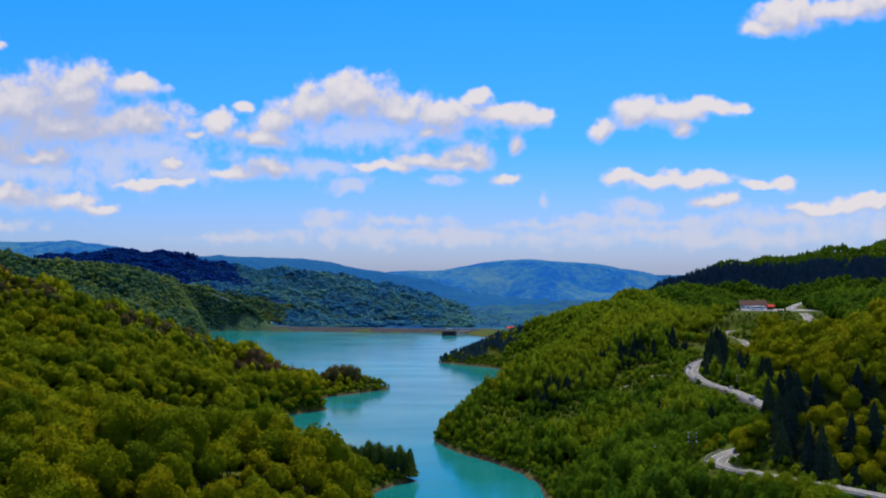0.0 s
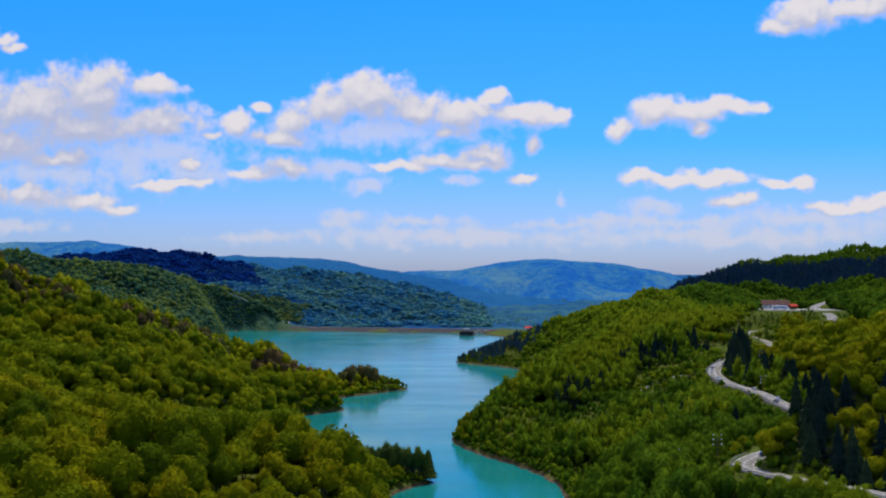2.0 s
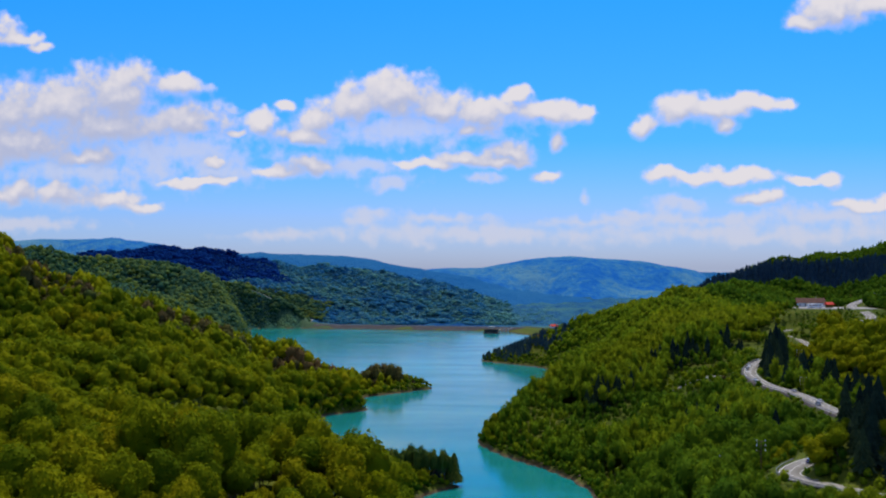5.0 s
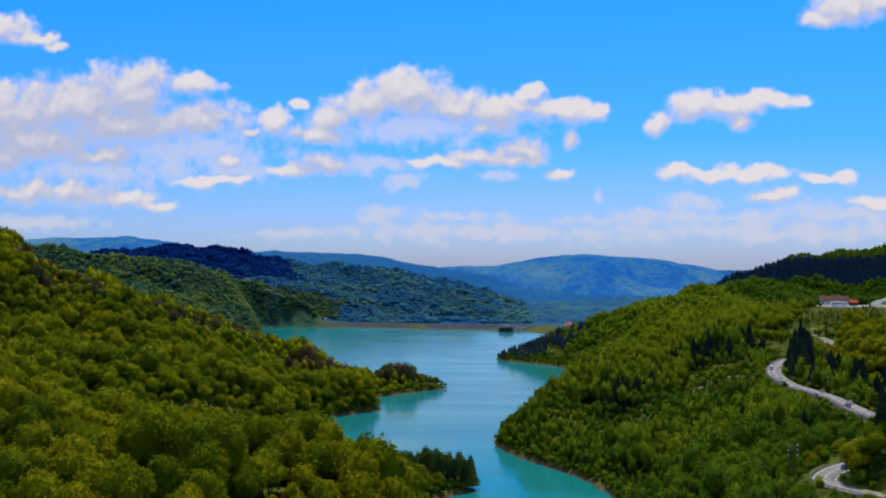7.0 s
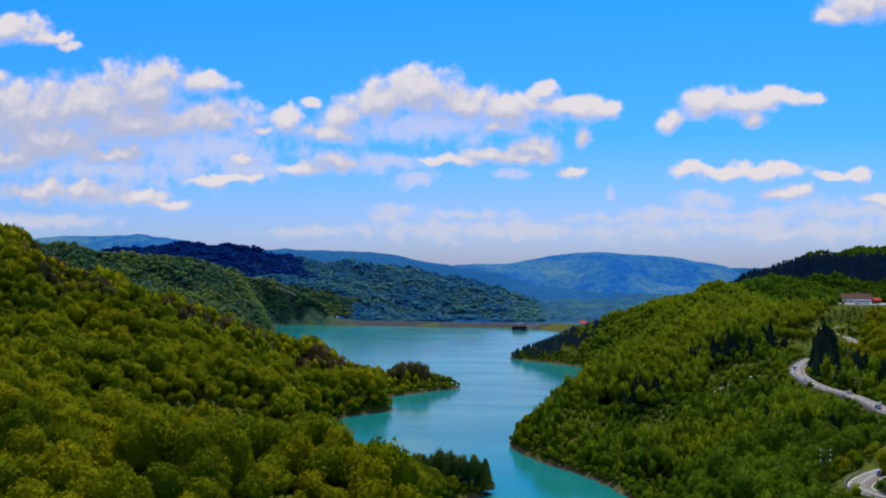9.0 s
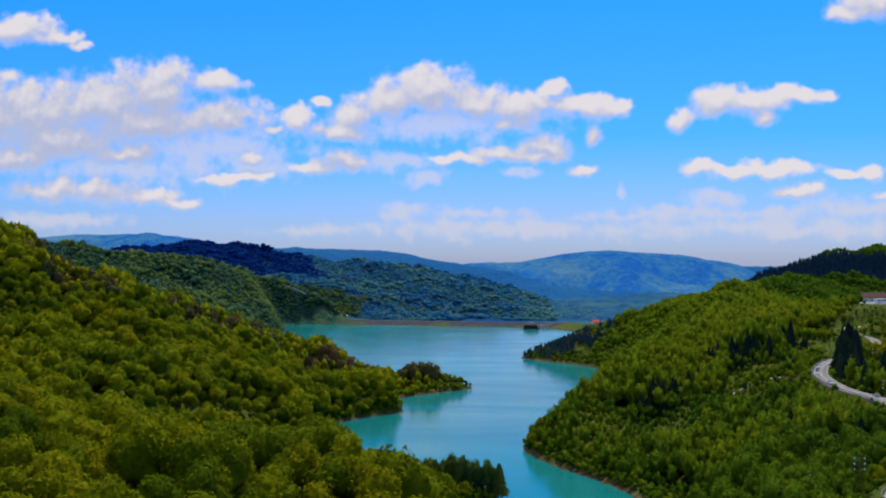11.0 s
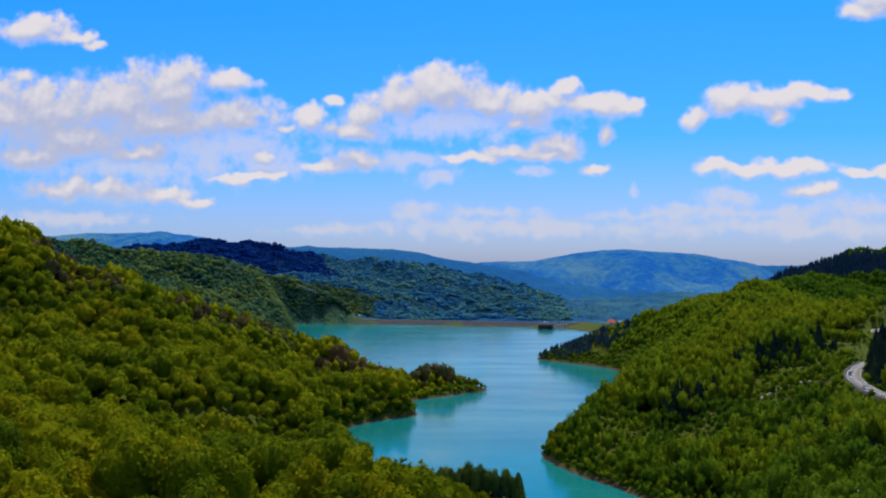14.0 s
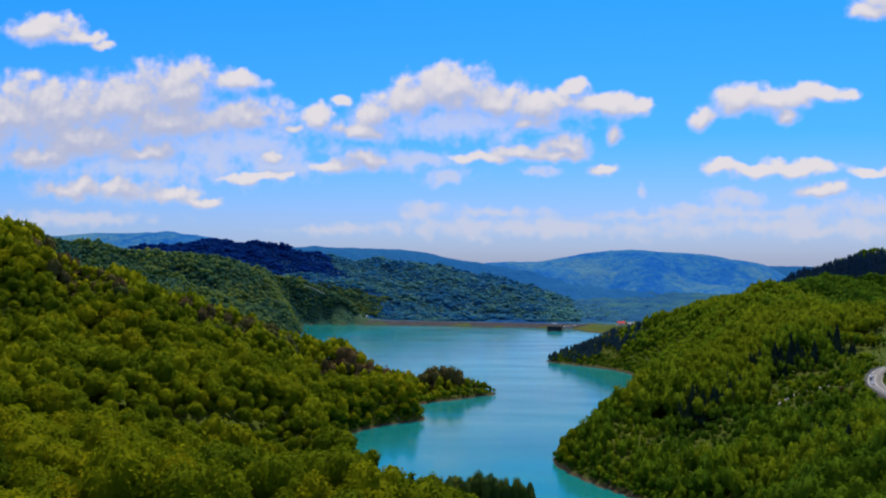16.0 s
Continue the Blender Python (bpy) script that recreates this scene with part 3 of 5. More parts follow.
far_hill("backdrop_hill_ridge", [(-1050, 3300, 140), (-800, 3300, 146), (-530, 3300, 147), (-420, 3300, 132), (-290, 3300, 112), (-100, 3300, 84)], 0.26, far_dim, "distant wooded ridge, deep blue haze put into its colour", 31)
far_hill("backdrop_hill_west", [(-2500, 3200, 160), (-1700, 3200, 175), (-1380, 3200, 192), (-1250, 3200, 196), (-1030, 3200, 180), (-970, 3260, 140)], 0.25, far_blue, "distant mountain shoulder, haze blue put into its colour", 41)
far_hill("backdrop_hill_east", [(700, 4200, 80), (900, 4200, 86), (1200, 4200, 84), (2000, 4200, 100)], 0.2, far_dim, "far ridge line, haze blue put into its glow", 51)

# ---------------------------------------------------------------- trees
rng = np.random.RandomState(7)


def icosphere(level):
    bm = bmesh.new()
    bmesh.ops.create_icosphere(bm, subdivisions=level, radius=1.0)
    bm.verts.ensure_lookup_table()
    v = np.array([p.co[:] for p in bm.verts])
    f = np.array([[p.index for p in q.verts] for q in bm.faces])
    bm.free()
    return v, f


ICO = {n: icosphere(n) for n in (1, 2, 3)}


class Shape:
    """Vertices, triangles, which are smooth, and which are wood."""

    def __init__(self):
        self.v, self.f, self.s, self.w, self.n = [], [], [], [], 0

    def add(self, v, f, smooth, wood=False):
        v, f = np.asarray(v, float), np.asarray(f, int)
        self.v.append(v), self.f.append(f + self.n)
        self.s.append(np.full(len(f), smooth)), self.w.append(np.full(len(f), 1 if wood else 0))
        self.n += len(v)

    def done(self):
        return np.vstack(self.v), np.vstack(self.f), np.concatenate(self.s), np.concatenate(self.w)


def tube(p, q, r0, r1, n=6):
    p, q = np.array(p, float), np.array(q, float)
    d = (q - p) / np.linalg.norm(q - p)
    a = np.cross(d, (1, 0, 0) if abs(d[0]) < 0.8 else (0, 1, 0))
    a /= np.linalg.norm(a)
    b = np.cross(d, a)
    ang = np.arange(n) * 2 * np.pi / n
    ring = np.cos(ang)[:, None] * a + np.sin(ang)[:, None] * b
    v = np.vstack([p + ring * r0, q + ring * r1])
    i = np.arange(n)
    j = (i + 1) % n
    return v, np.vstack([np.stack([i, j, j + n], 1), np.stack([i, j + n, i + n], 1)])


def lobes_of(r, tall):
    """Clumps of a broad crown, in a unit of the crown's radius; its middle is at 0."""
    n = r.randint(9, 14)
    c, rad = [], []
    for i in range(n):
        a, up = r.uniform(0, 6.283), r.uniform(-0.55, 0.75)
        out = r.uniform(0.35, 0.68) * math.sqrt(max(0.1, 1 - up * up))
        c.append((math.cos(a) * out, math.sin(a) * out, up * tall * 0.72)), rad.append(r.uniform(0.34, 0.5))
    c.append((r.uniform(-.15, .15), r.uniform(-.15, .15), tall * 0.5)), rad.append(0.52)
    c.append((0, 0, 0)), rad.append(0.55)
    return np.array(c), np.array(rad)


def reach(d, c, rad):
    b = d @ c.T
    q = b * b - (c * c).sum(1) + rad * rad
    t = np.where(q > 0, b + np.sqrt(np.maximum(q, 0)), 0.0)
    k = t.argmax(1)
    return t.max(1), k


def crown_shape(seed, tall, level, leaves, leaf, hemi=False):
    """A crown of clumps with loose leaf sprays over it."""
    r = np.random.RandomState(seed)
    c, rad = lobes_of(r, tall)
    s = Shape()
    d, f = ICO[level]
    t, _ = reach(d, c, rad)
    t = np.maximum(t, 0.35) * (0.93 if leaves else 1.0) * r.uniform(0.93, 1.05, len(d))
    v = d * t[:, None]
    if hemi:
        keep = v[f][:, :, 2].max(1) > -0.35
        f = f[keep]
    s.add(v, f, True)
    if leaves:
        d = r.normal(size=(leaves, 3))
        d[:, 2] = np.where(d[:, 2] < -0.3, -d[:, 2], d[:, 2])
        d /= np.linalg.norm(d, axis=1)[:, None]
        t, k = reach(d, c, rad)
        p = d * (np.maximum(t, 0.35) * r.uniform(0.86, 1.09, leaves))[:, None]
        nrm = p - c[k]
        nrm /= np.linalg.norm(nrm, axis=1)[:, None] + 1e-6
        nrm = nrm + 0.45 * r.normal(size=nrm.shape) + (0, 0, 0.2)
        nrm /= np.linalg.norm(nrm, axis=1)[:, None]
        a = np.cross(nrm, r.normal(size=nrm.shape))
        a /= np.linalg.norm(a, axis=1)[:, None] + 1e-6
        b = np.cross(nrm, a)
        size = leaf * r.uniform(0.6, 1.3, leaves)[:, None]
        tri = np.stack([p + a * size, p - 0.5 * a * size + 0.87 * b * size, p - 0.5 * a * size - 0.87 * b * size], 1).reshape(-1, 3)
        s.add(tri, np.arange(3 * leaves).reshape(-1, 3), False)
    return s


def spruce_shape(seed, tiers, spikes, wide=0.2):
    """A tapering spruce with drooping, ragged tiers; height 1 from its foot, radius in the same unit."""
    r = np.random.RandomState(seed)
    s = Shape()
    for i in range(tiers):
        u = i / tiers
        z = 0.10 + 0.86 * u
        rad = wide * (1 - u) ** 0.85 + 0.018
        top = min(1.0, z + 1.9 * 0.86 / tiers + 0.04)
        n = spikes * 2
        ang = np.arange(n) * 2 * np.pi / n + r.uniform(0, 6)
        rr = rad * np.where(np.arange(n) % 2 == 0, r.uniform(0.85, 1.3, n), r.uniform(0.5, 0.75, n))
        zz = z - 0.035 * np.where(np.arange(n) % 2 == 0, 1.0, -0.2) * r.uniform(0.6, 1.3, n)
        v = np.vstack([np.stack([np.cos(ang) * rr, np.sin(ang) * rr, zz], 1), [[r.uniform(-.008, .008), r.uniform(-.008, .008), top]]])
        k = np.arange(n)
        s.add(v, np.stack([k, (k + 1) % n, np.full(n, n)], 1), False)
    return s


def broad_tree(seed, level, leaves, leaf, hemi=False, tall=1.0, slim=1.0):
    """A whole tree in metres, height about 13: crown, and trunk with limbs where it can be seen. Parts kept apart."""
    r = np.random.RandomState(seed)
    crown = crown_shape(seed, tall, level, leaves, leaf, hemi).done()
    k = 4.6
    v = crown[0] * (k * slim, k * slim, k) + (0, 0, 8.4)
    wood = Shape()
    wood.add(*tube((0, 0, -1.2), (r.uniform(-.3, .3), r.uniform(-.3, .3), 6.0), 0.26, 0.16), True, True)
    for _ in range(4):
        a, z = r.uniform(0, 6.28), r.uniform(3.4, 5.6)
        wood.add(*tube((0, 0, z), (2.2 * math.cos(a), 2.2 * math.sin(a), z + 2.4), 0.12, 0.05, 4), True, True)
    return (v, *crown[1:]), wood.done()


def bare_tree(seed):
    """A tall slim tree with thin, half-leafless foliage."""
    return broad_tree(seed, 1, 46, 0.16, False, 1.5, 0.62)


def merged(name, kind_list, places, mats, label, category, wood=False):
    """Many trees as one object. kind_list: shapes; places: rows x, y, z, size, turn, tint."""
    if not len(places):
        return None
    V, F, S, T, base = [], [], [], [], 0
    pick = np.random.RandomState(len(places)).randint(0, len(kind_list), len(places))
    for k, (v, f, s, _) in enumerate(kind_list):
        rows = places[pick == k]
        if not len(rows):
            continue
        c, sn = np.cos(rows[:, 4]), np.sin(rows[:, 4])
        size = rows[:, 3][:, None]
        x = (v[None, :, 0] * c[:, None] - v[None, :, 1] * sn[:, None]) * size + rows[:, 0][:, None]
        y = (v[None, :, 0] * sn[:, None] + v[None, :, 1] * c[:, None]) * size + rows[:, 1][:, None]
        z = v[None, :, 2] * size * rows[:, 6][:, None] + rows[:, 2][:, None]
        V.append(np.stack([x, y, z], -1).reshape(-1, 3))
        F.append((f[None] + (np.arange(len(rows)) * len(v))[:, None, None] + base).reshape(-1, 3))
        S.append(np.tile(s, len(rows)))
        T.append(np.repeat(rows[:, 5], len(v)))
        base += len(rows) * len(v)
    me = mesh_from(name, np.vstack(V), np.vstack(F), mats, np.concatenate(S))
    at = me.attributes.new("tint", "FLOAT", "POINT")
    at.data.foreach_set("value", np.concatenate(T).astype(np.float32))
    return tagged(new(name, me), label, category, kind="stuff")


def scatter(x0, x1, y0, y1, gap):
    """Jittered rows of places over a rectangle, kept where the valley is seen along the flight."""
    nx, ny = int((x1 - x0) / gap) + 1, int((y1 - y0) / (gap * 0.87)) + 1
    i, j = np.meshgrid(np.arange(nx), np.arange(ny))
    x = x0 + (i + 0.5 * (j % 2)) * gap + rng.uniform(-0.36, 0.36, i.shape) * gap
    y = y0 + j * gap * 0.87 + rng.uniform(-0.36, 0.36, i.shape) * gap
    x, y = x.ravel(), y.ravel()
    ok = (x > -0.56 * y + 8) & (x < 0.45 * y + 16)
    return x[ok], y[ok]


def land_ok(x, y, z):
    d = shore_dist(x, y)
    rd = to_line(x, y, ROAD_LINE[:, :2])[0]
    yard = (np.abs(x - PARKING[0]) < 33) & (np.abs(y - PARKING[1]) < 22)
    dam_gap = to_line(x, y, np.array([(130, 1726), DAM_B, (-350, 1821)], float))[0]
    return (dam_gap > np.where(x < -322, 15, 42)) & (~inside(x, y, LAKE)) & (d > 0.8) & (rd > 7.0) & (~yard) & (z > 1.0)


def by_road(x, y):
    """Distance to the road, the road's height there, and whether the place lies on its outer, lakeward side."""
    d, at = to_line(x, y, ROAD_LINE[:, :2])
    i = np.clip(at.astype(int), 0, len(ROAD_LINE) - 2)
    p, q = ROAD_LINE[i], ROAD_LINE[i + 1]
    left = (q[:, 0] - p[:, 0]) * (y - p[:, 1]) - (q[:, 1] - p[:, 1]) * (x - p[:, 0]) > 0
    return d, p[:, 2] + (q[:, 2] - p[:, 2]) * (at - i), left


def near_line(x, y, pts, w):
    return to_line(x, y, np.array(pts, float))[0] < w


# rough meadow and scrub on the slope, in front of the tall stand
OPEN = np.array([(106, 664), (112, 696), (122, 734), (142, 743), (168, 738), (158, 690), (147, 634), (137, 672), (126, 648)], float)
# the even young plantation on the upper slope
YOUNG = np.array([(34, 664), (60, 708), (98, 730), (112, 724), (132, 782), (169, 800), (206, 774), (232, 832), (222, 985), (159, 950), (117, 840), (90, 800), (56, 742), (24, 700)], float)
SPUR = [(116, 374), (142, 380), (178, 396), (260, 415)]


def kinds_at(x, y, z):
    """0 broadleaf, 1 fresh broadleaf, 2 spruce, 3 russet and bare, 4 young plantation, by stands."""
    k = np.where(x > 5, 1, 0)
    k = np.where((x > 190) & (y > 540) & (y < 780), 0, k)
    n = rng.uniform(size=x.shape)
    k = np.where(inside(x, y, YOUNG) & ~inside(x, y, OPEN), 4, k)
    k = np.where(inside(x, y, OPEN) & (n < 0.12), 3, k)
    # yellow-green crowns on the spur over the hairpin
    k = np.where(near_line(x, y, SPUR, 48) & (x > 104), 0, k)
    # spruce stands: round the spur by the road, behind the road, on the back ridge, hill brow, tip of the low cape
    k = np.where(near_line(x, y, [(121, 362), (126, 374), (134, 378)], 8) & (n < 0.7), 2, k)
    k = np.where(near_line(x, y, [(117, 358), (128, 347), (142, 331), (160, 318)], 19) & (x > 115) & (n < np.where(x < 132, 0.95, 0.32)), 2, k)
    k = np.where(near_line(x, y, SPUR, 48) & (x > 118) & (n < 0.16), 2, k)
    k = np.where(near_line(x, y, [(165, 626), (171, 650), (181, 676)], 7) & (n < 0.8), 2, k)
    k = np.where(near_line(x, y, [(172, 592), (186, 576), (202, 560)], 10) & (n < 0.5), 2, k)
    # dark conifers along the lower edges of the plantation and in the dip below it
    for line, wide, share in ((((62, 676), (78, 688), (101, 712)), 9, 0.5), (((120, 752), (136, 753), (150, 764)), 8, 0.5), (((160, 778), (181, 770), (202, 754)), 7, 0.5),
                              (((106, 570), (112, 535), (124, 506)), 11, 0.25)):
        k = np.where(near_line(x, y, line, wide) & (n < share), 2, k)
    k = np.where(near_line(x, y, [(274, 1394), (300, 1374), (420, 1335), (640, 1330)], 25) & (n < 0.97), 2, k)
    k = np.where(near_line(x, y, [(10, 1215), (90, 1180)], 28) & (n < 0.62), 2, k)
    k = np.where(near_line(x, y, [(-5, 1213), (40, 1200)], 22) & (n > 0.9), 3, k)
    k = np.where(near_line(x, y, [(-60, 520), (-18, 535)], 22) & (n < 0.08), 2, k)
    k = np.where(near_line(x, y, [(-60, 938), (-150, 946), (-234, 898), (-272, 870), (-300, 810), (-345, 822), (-420, 905)], 20) & (n < 0.55), 3, k)
    return k


def rows_for(x, y, z, size, spread=0.22):
    n = len(x)
    return np.stack([x, y, z, size * rng.uniform(1 - spread, 1 + spread, n), rng.uniform(0, 6.28, n), rng.uniform(0, 1, n), rng.uniform(0.85, 1.25, n)], 1)


def plant():
    picked = []
    # bands by distance along the valley: gap between trees, fineness of the shapes
    bands = [(215, 520, 7.5, "near", -1), (520, 820, 6.4, "mid", -1), (820, 1450, 6.5, "far", -1), (1450, 2600, 6.6, "remote", -1)]
    bands += [(1480, 1965, 4.0, "remote", -2)]      # the steep face over the far shore
    bands += [(520, 820, 4.7, "mid", 1), (820, 1450, 4.9, "far", 1), (1450, 2600, 7.6, "remote", 1), (215, 520, 6.6, "near", 1)]
    for y0, y1, gap, band, east in bands:
        x, y = scatter(-490 if east == -2 else -0.57 * y1 if east < 0 else 0, -320 if east == -2 else 0 if east < 0 else 0.46 * y1 + 20, y0, y1, gap)
        z = land(x, y)
        ok = land_ok(x, y, z)
        # clearings on the slope under the road
        clear = inside(x, y, OPEN) & (rng.uniform(size=x.shape) < np.where(x < 100, 0.05, 0.5))
        ok &= ~clear & ~near_line(x, y, [(198, 722), (211, 750), (224, 785), (236, 806)], 15)
        ok &= ~((x > -318) & (x < 130) & (y > 1730) & (y < 1900)) & ~near_line(x, y, [(-450, 1836), (-395, 1848), (-345, 1856), (-327, 1872), (-318, 1905)], 8)
        if y0 > 800:        # the far sides of the hills are left to the ground
            fall = land(x, y + 14) - land(x, y - 14)
            ok &= (fall > np.where(y < 1300, -9.0, -3.5)) | ((x < -300) & (y > 1350) & (y < 2000) & (fall > -14))
            if band == "remote":
                ok &= y < np.where(x < 140, 2460, 1890)
        x, y, z = x[ok], y[ok], z[ok]
        k = kinds_at(x, y, z)
        size = {"near": 1.0, "mid": 0.92, "far": 0.9, "remote": 0.95}[band] * ((1.18 if band == "near" else 1.06) if east < 0 and band != "remote" else 1.0)
        for code, nm in enumerate(("broadleaf", "fresh", "spruce", "russet", "young")):
            m = k == code
            if not m.any():
                continue
            rows = rows_for(x[m], y[m], z[m] - 0.5, size, 0.4 if band == "remote" else 0.34 if east < 0 else 0.24)
            # small growth by the water
            d = shore_dist(rows[:, 0], rows[:, 1])
            rows[:, 3] *= np.where((rows[:, 0] > -30) & (rows[:, 1] < 1000), np.clip(0.45 + d / 45, 0.45, 1.0), np.clip(np.where(rows[:, 1] > 800, 0.5, 0.8) + d / 45, 0.5, 1.0))
            if east < 0:
                rows[:, 6] *= 0.98
            rows[:, 3] *= np.where(inside(rows[:, 0], rows[:, 1], OPEN), rng.uniform(0.32, 0.62, len(rows)), 1.0)
            if code == 1:
                rows[:, 3] *= 0.84 if band != "near" else 0.95
                rows[:, 6] *= 1.25 if band != "near" else 1.0
            if code == 3:
                rows[:, 2] -= 1.6
            if code == 4:
                rows[:, 3] = 0.80 + 0.25 * (rows[:, 3] - size)
                rows[:, 6] *= 1.2
            # bright crowns on the hill over the road and on the spur
            on_spur = near_line(rows[:, 0], rows[:, 1], SPUR, 48) & (rows[:, 0] > 104)
            bright = (rows[:, 0] > 192) & (rows[:, 1] > 540) & (rows[:, 1] < 780) | on_spur
            if code == 0:
                rows[:, 3] *= np.where(on_spur, 1.12, 1.0)
                rows[:, 2] -= np.where(on_spur, 2.6, 0.0)
            rows[:, 5] = np.where(bright, 0.5 + 0.4 * rows[:, 5], rows[:, 5])
            # scrub that reaches down to the water
            rows[:, 2] -= np.where(rows[:, 0] < -30, 1.8, 3.2) * np.clip((30 - d) / 15, 0, 1) * rows[:, 3] * (code != 2)
            # stands of one colour
            stand = 0.5 + 0.38 * np.tanh(2.2 * wobble(rows[:, 0], rows[:, 1], 130, 91))
            rows[:, 5] = np.where(bright, rows[:, 5], 0.6 * rows[:, 5] + 0.4 * stand)
            rows[:, 3] *= 1.0 + np.where(rows[:, 0] > 0, 0.28, 0.2) * np.tanh(3.5 * wobble(rows[:, 0], rows[:, 1], 90, 88)) + 0.10 * wobble(rows[:, 0], rows[:, 1], 40, 89)
            rows[:, 3] *= np.where((rows[:, 0] > 30) & (rows[:, 0] < 112) & (rows[:, 1] < 490) & (code == 1), 1.3, 1.0)
            # only bushes on the bank just below the road
            spur = near_line(rows[:, 0], rows[:, 1], SPUR, 30)
            if code == 1 and band == "far":
                rows[:, 6] *= 0.78
            # the tall stand on the slope, and the shadier wood by the hairpin
            stand_a = (rows[:, 0] > 0) & (rows[:, 0] < 130) & (rows[:, 1] > 668) & (rows[:, 1] < 800) & ~inside(rows[:, 0], rows[:, 1], OPEN)
            rows[:, 3] *= np.where(stand_a & (code == 1), 1.32, 1.0)
            rows[:, 5] = np.where((rows[:, 0] > 0) & (rows[:, 1] > 780), np.where(rows[:, 0] < 240, 0.6 * rows[:, 5] + 0.4, 0.4 * rows[:, 5]), rows[:, 5])
            rows[:, 5] = np.where(stand_a, 0.35 * rows[:, 5] + 0.55, rows[:, 5])
            # low bluish thicket in the dip under the plantation
            dip = near_line(rows[:, 0], rows[:, 1], [(62, 622), (84, 646), (112, 668), (128, 640)], 24) & (code == 1)
            rows[:, 5] = np.where(dip, 0.4 * rows[:, 5], rows[:, 5])
            rows[:, 3] *= np.where(dip, 0.62, 1.0)
            rows[:, 5] = np.where((rows[:, 0] > 5) & (rows[:, 1] < 520) & ~bright, 0.5 * rows[:, 5], rows[:, 5])
            rows[:, 3] *= np.where((rows[:, 0] > -12) & (rows[:, 0] < 95) & (rows[:, 1] > 1150) & (rows[:, 1] < 1290), 0.72, 1.0)
            # the bank below the road is kept low
            side, rz, left = by_road(rows[:, 0], rows[:, 1])
            fit_in = np.where(left & (side < 45) & (rows[:, 1] < 805) & ((rows[:, 0] < 112) | (rows[:, 1] > 350)), np.clip((rz + 0.1 * side - rows[:, 2]) / (14 * rows[:, 3] * rows[:, 6]), 0.1, 1.0), np.where((side < 9) & ~spur, 0.2, 1.0))
            yard = (np.abs(rows[:, 0] - 270) < 40) & (rows[:, 1] > 772) & (rows[:, 1] < 842)
            rows[:, 3] *= np.where(yard, 0.3, 1.0) * fit_in * np.where(near_line(rows[:, 0], rows[:, 1], [(188, 645), (200, 690), (214, 742)], 14) & (code == 0), 0.62, 1.0)
            if band == "far" and code != 2:
                rows[:, 6] *= np.where((rows[:, 0] < 0) & (rows[:, 1] < 1200), 1.36, 1.12)
                rows[:, 2] -= np.where(rows[:, 1] > 1200, 4.6, 3.7) * rows[:, 3] * rows[:, 6]
            if band == "remote":
                far_side = rows[:, 1] > 1880
                rows[:, 6] *= np.where(far_side, 0.36, 0.72)
                rows[:, 3] *= np.where((rows[:, 0] > 60) & (rows[:, 1] > 1480), 0.5, np.where(rows[:, 1] > 1880, 1.12, 0.9))
                rows[:, 2] -= np.where(far_side, 1.2, np.where(rows[:, 0] < -300, 2.2, 3.3))
            if code == 2:
                rows[:, 3] = rng.uniform(*((11, 16.5) if y1 < 560 else (12.5, 17.5) if y1 < 900 else (10.5, 13)), len(rows)) * np.where((rows[:, 1] > 1100) & (rows[:, 0] < 110), 0.75, 1.0) * np.clip(0.7 + d / 40, 0.7, 1) * np.where((rows[:, 0] > 160) & (rows[:, 1] < 690) & (rows[:, 1] > 500), 1.35, 1.0) * np.where(yard, 0.5, 1.0) * fit_in
            rows = rows[fit_in > 0.3]
            picked.append((band, nm, rows))
    return picked


TREES = plant()


def scrub():
    """Low bushes along the water's edge and on the road banks."""
    out = []
    for x0, x1, y0, y1, gap, where in ((-150, 100, 480, 1260, 3.0, "shore"), (28, 250, 300, 800, 3.0, "bank"), (232, 316, 770, 843, 3.2, "yard")):
        x, y = scatter(x0, x1, y0, y1, gap)
        if where == "shore":
            ok = (shore_dist(x, y) < 11) & (shore_dist(x, y) > 0.5)
        elif where == "yard":
            ok = (to_line(x, y, ROAD_LINE[:, :2])[0] > 6) & (y < 832)
        else:
            rd = to_line(x, y, ROAD_LINE[:, :2])[0]
            side, rz, left = by_road(x, y)
            ok = ((rd > 5.2) & (rd < 30)) | inside(x, y, OPEN) & (rd > 5.2)
            low = left & (land(x, y) + 2.2 > rz + 0.1 * rd)
            ok &= left | (rd < 12)
            open_slope = inside(x, y, OPEN) & (x > 100)
            ok &= rng.uniform(size=x.shape) < np.where(open_slope, 0.3, 0.75)
        ok &= ~inside(x, y, LAKE)
        rows = rows_for(x, y, land(x, y), 0.34, 0.45)
        if where == "bank":
            rows[:, 3] *= np.where(low, 0.38, 1.0)
        elif where == "yard":
            rows[:, 3] *= 0.6
        rows = rows[ok]
        rows[:, 2] -= 4.2 * rows[:, 3]
        out.append(rows)
    return np.vstack(out)


SCRUB = scrub()

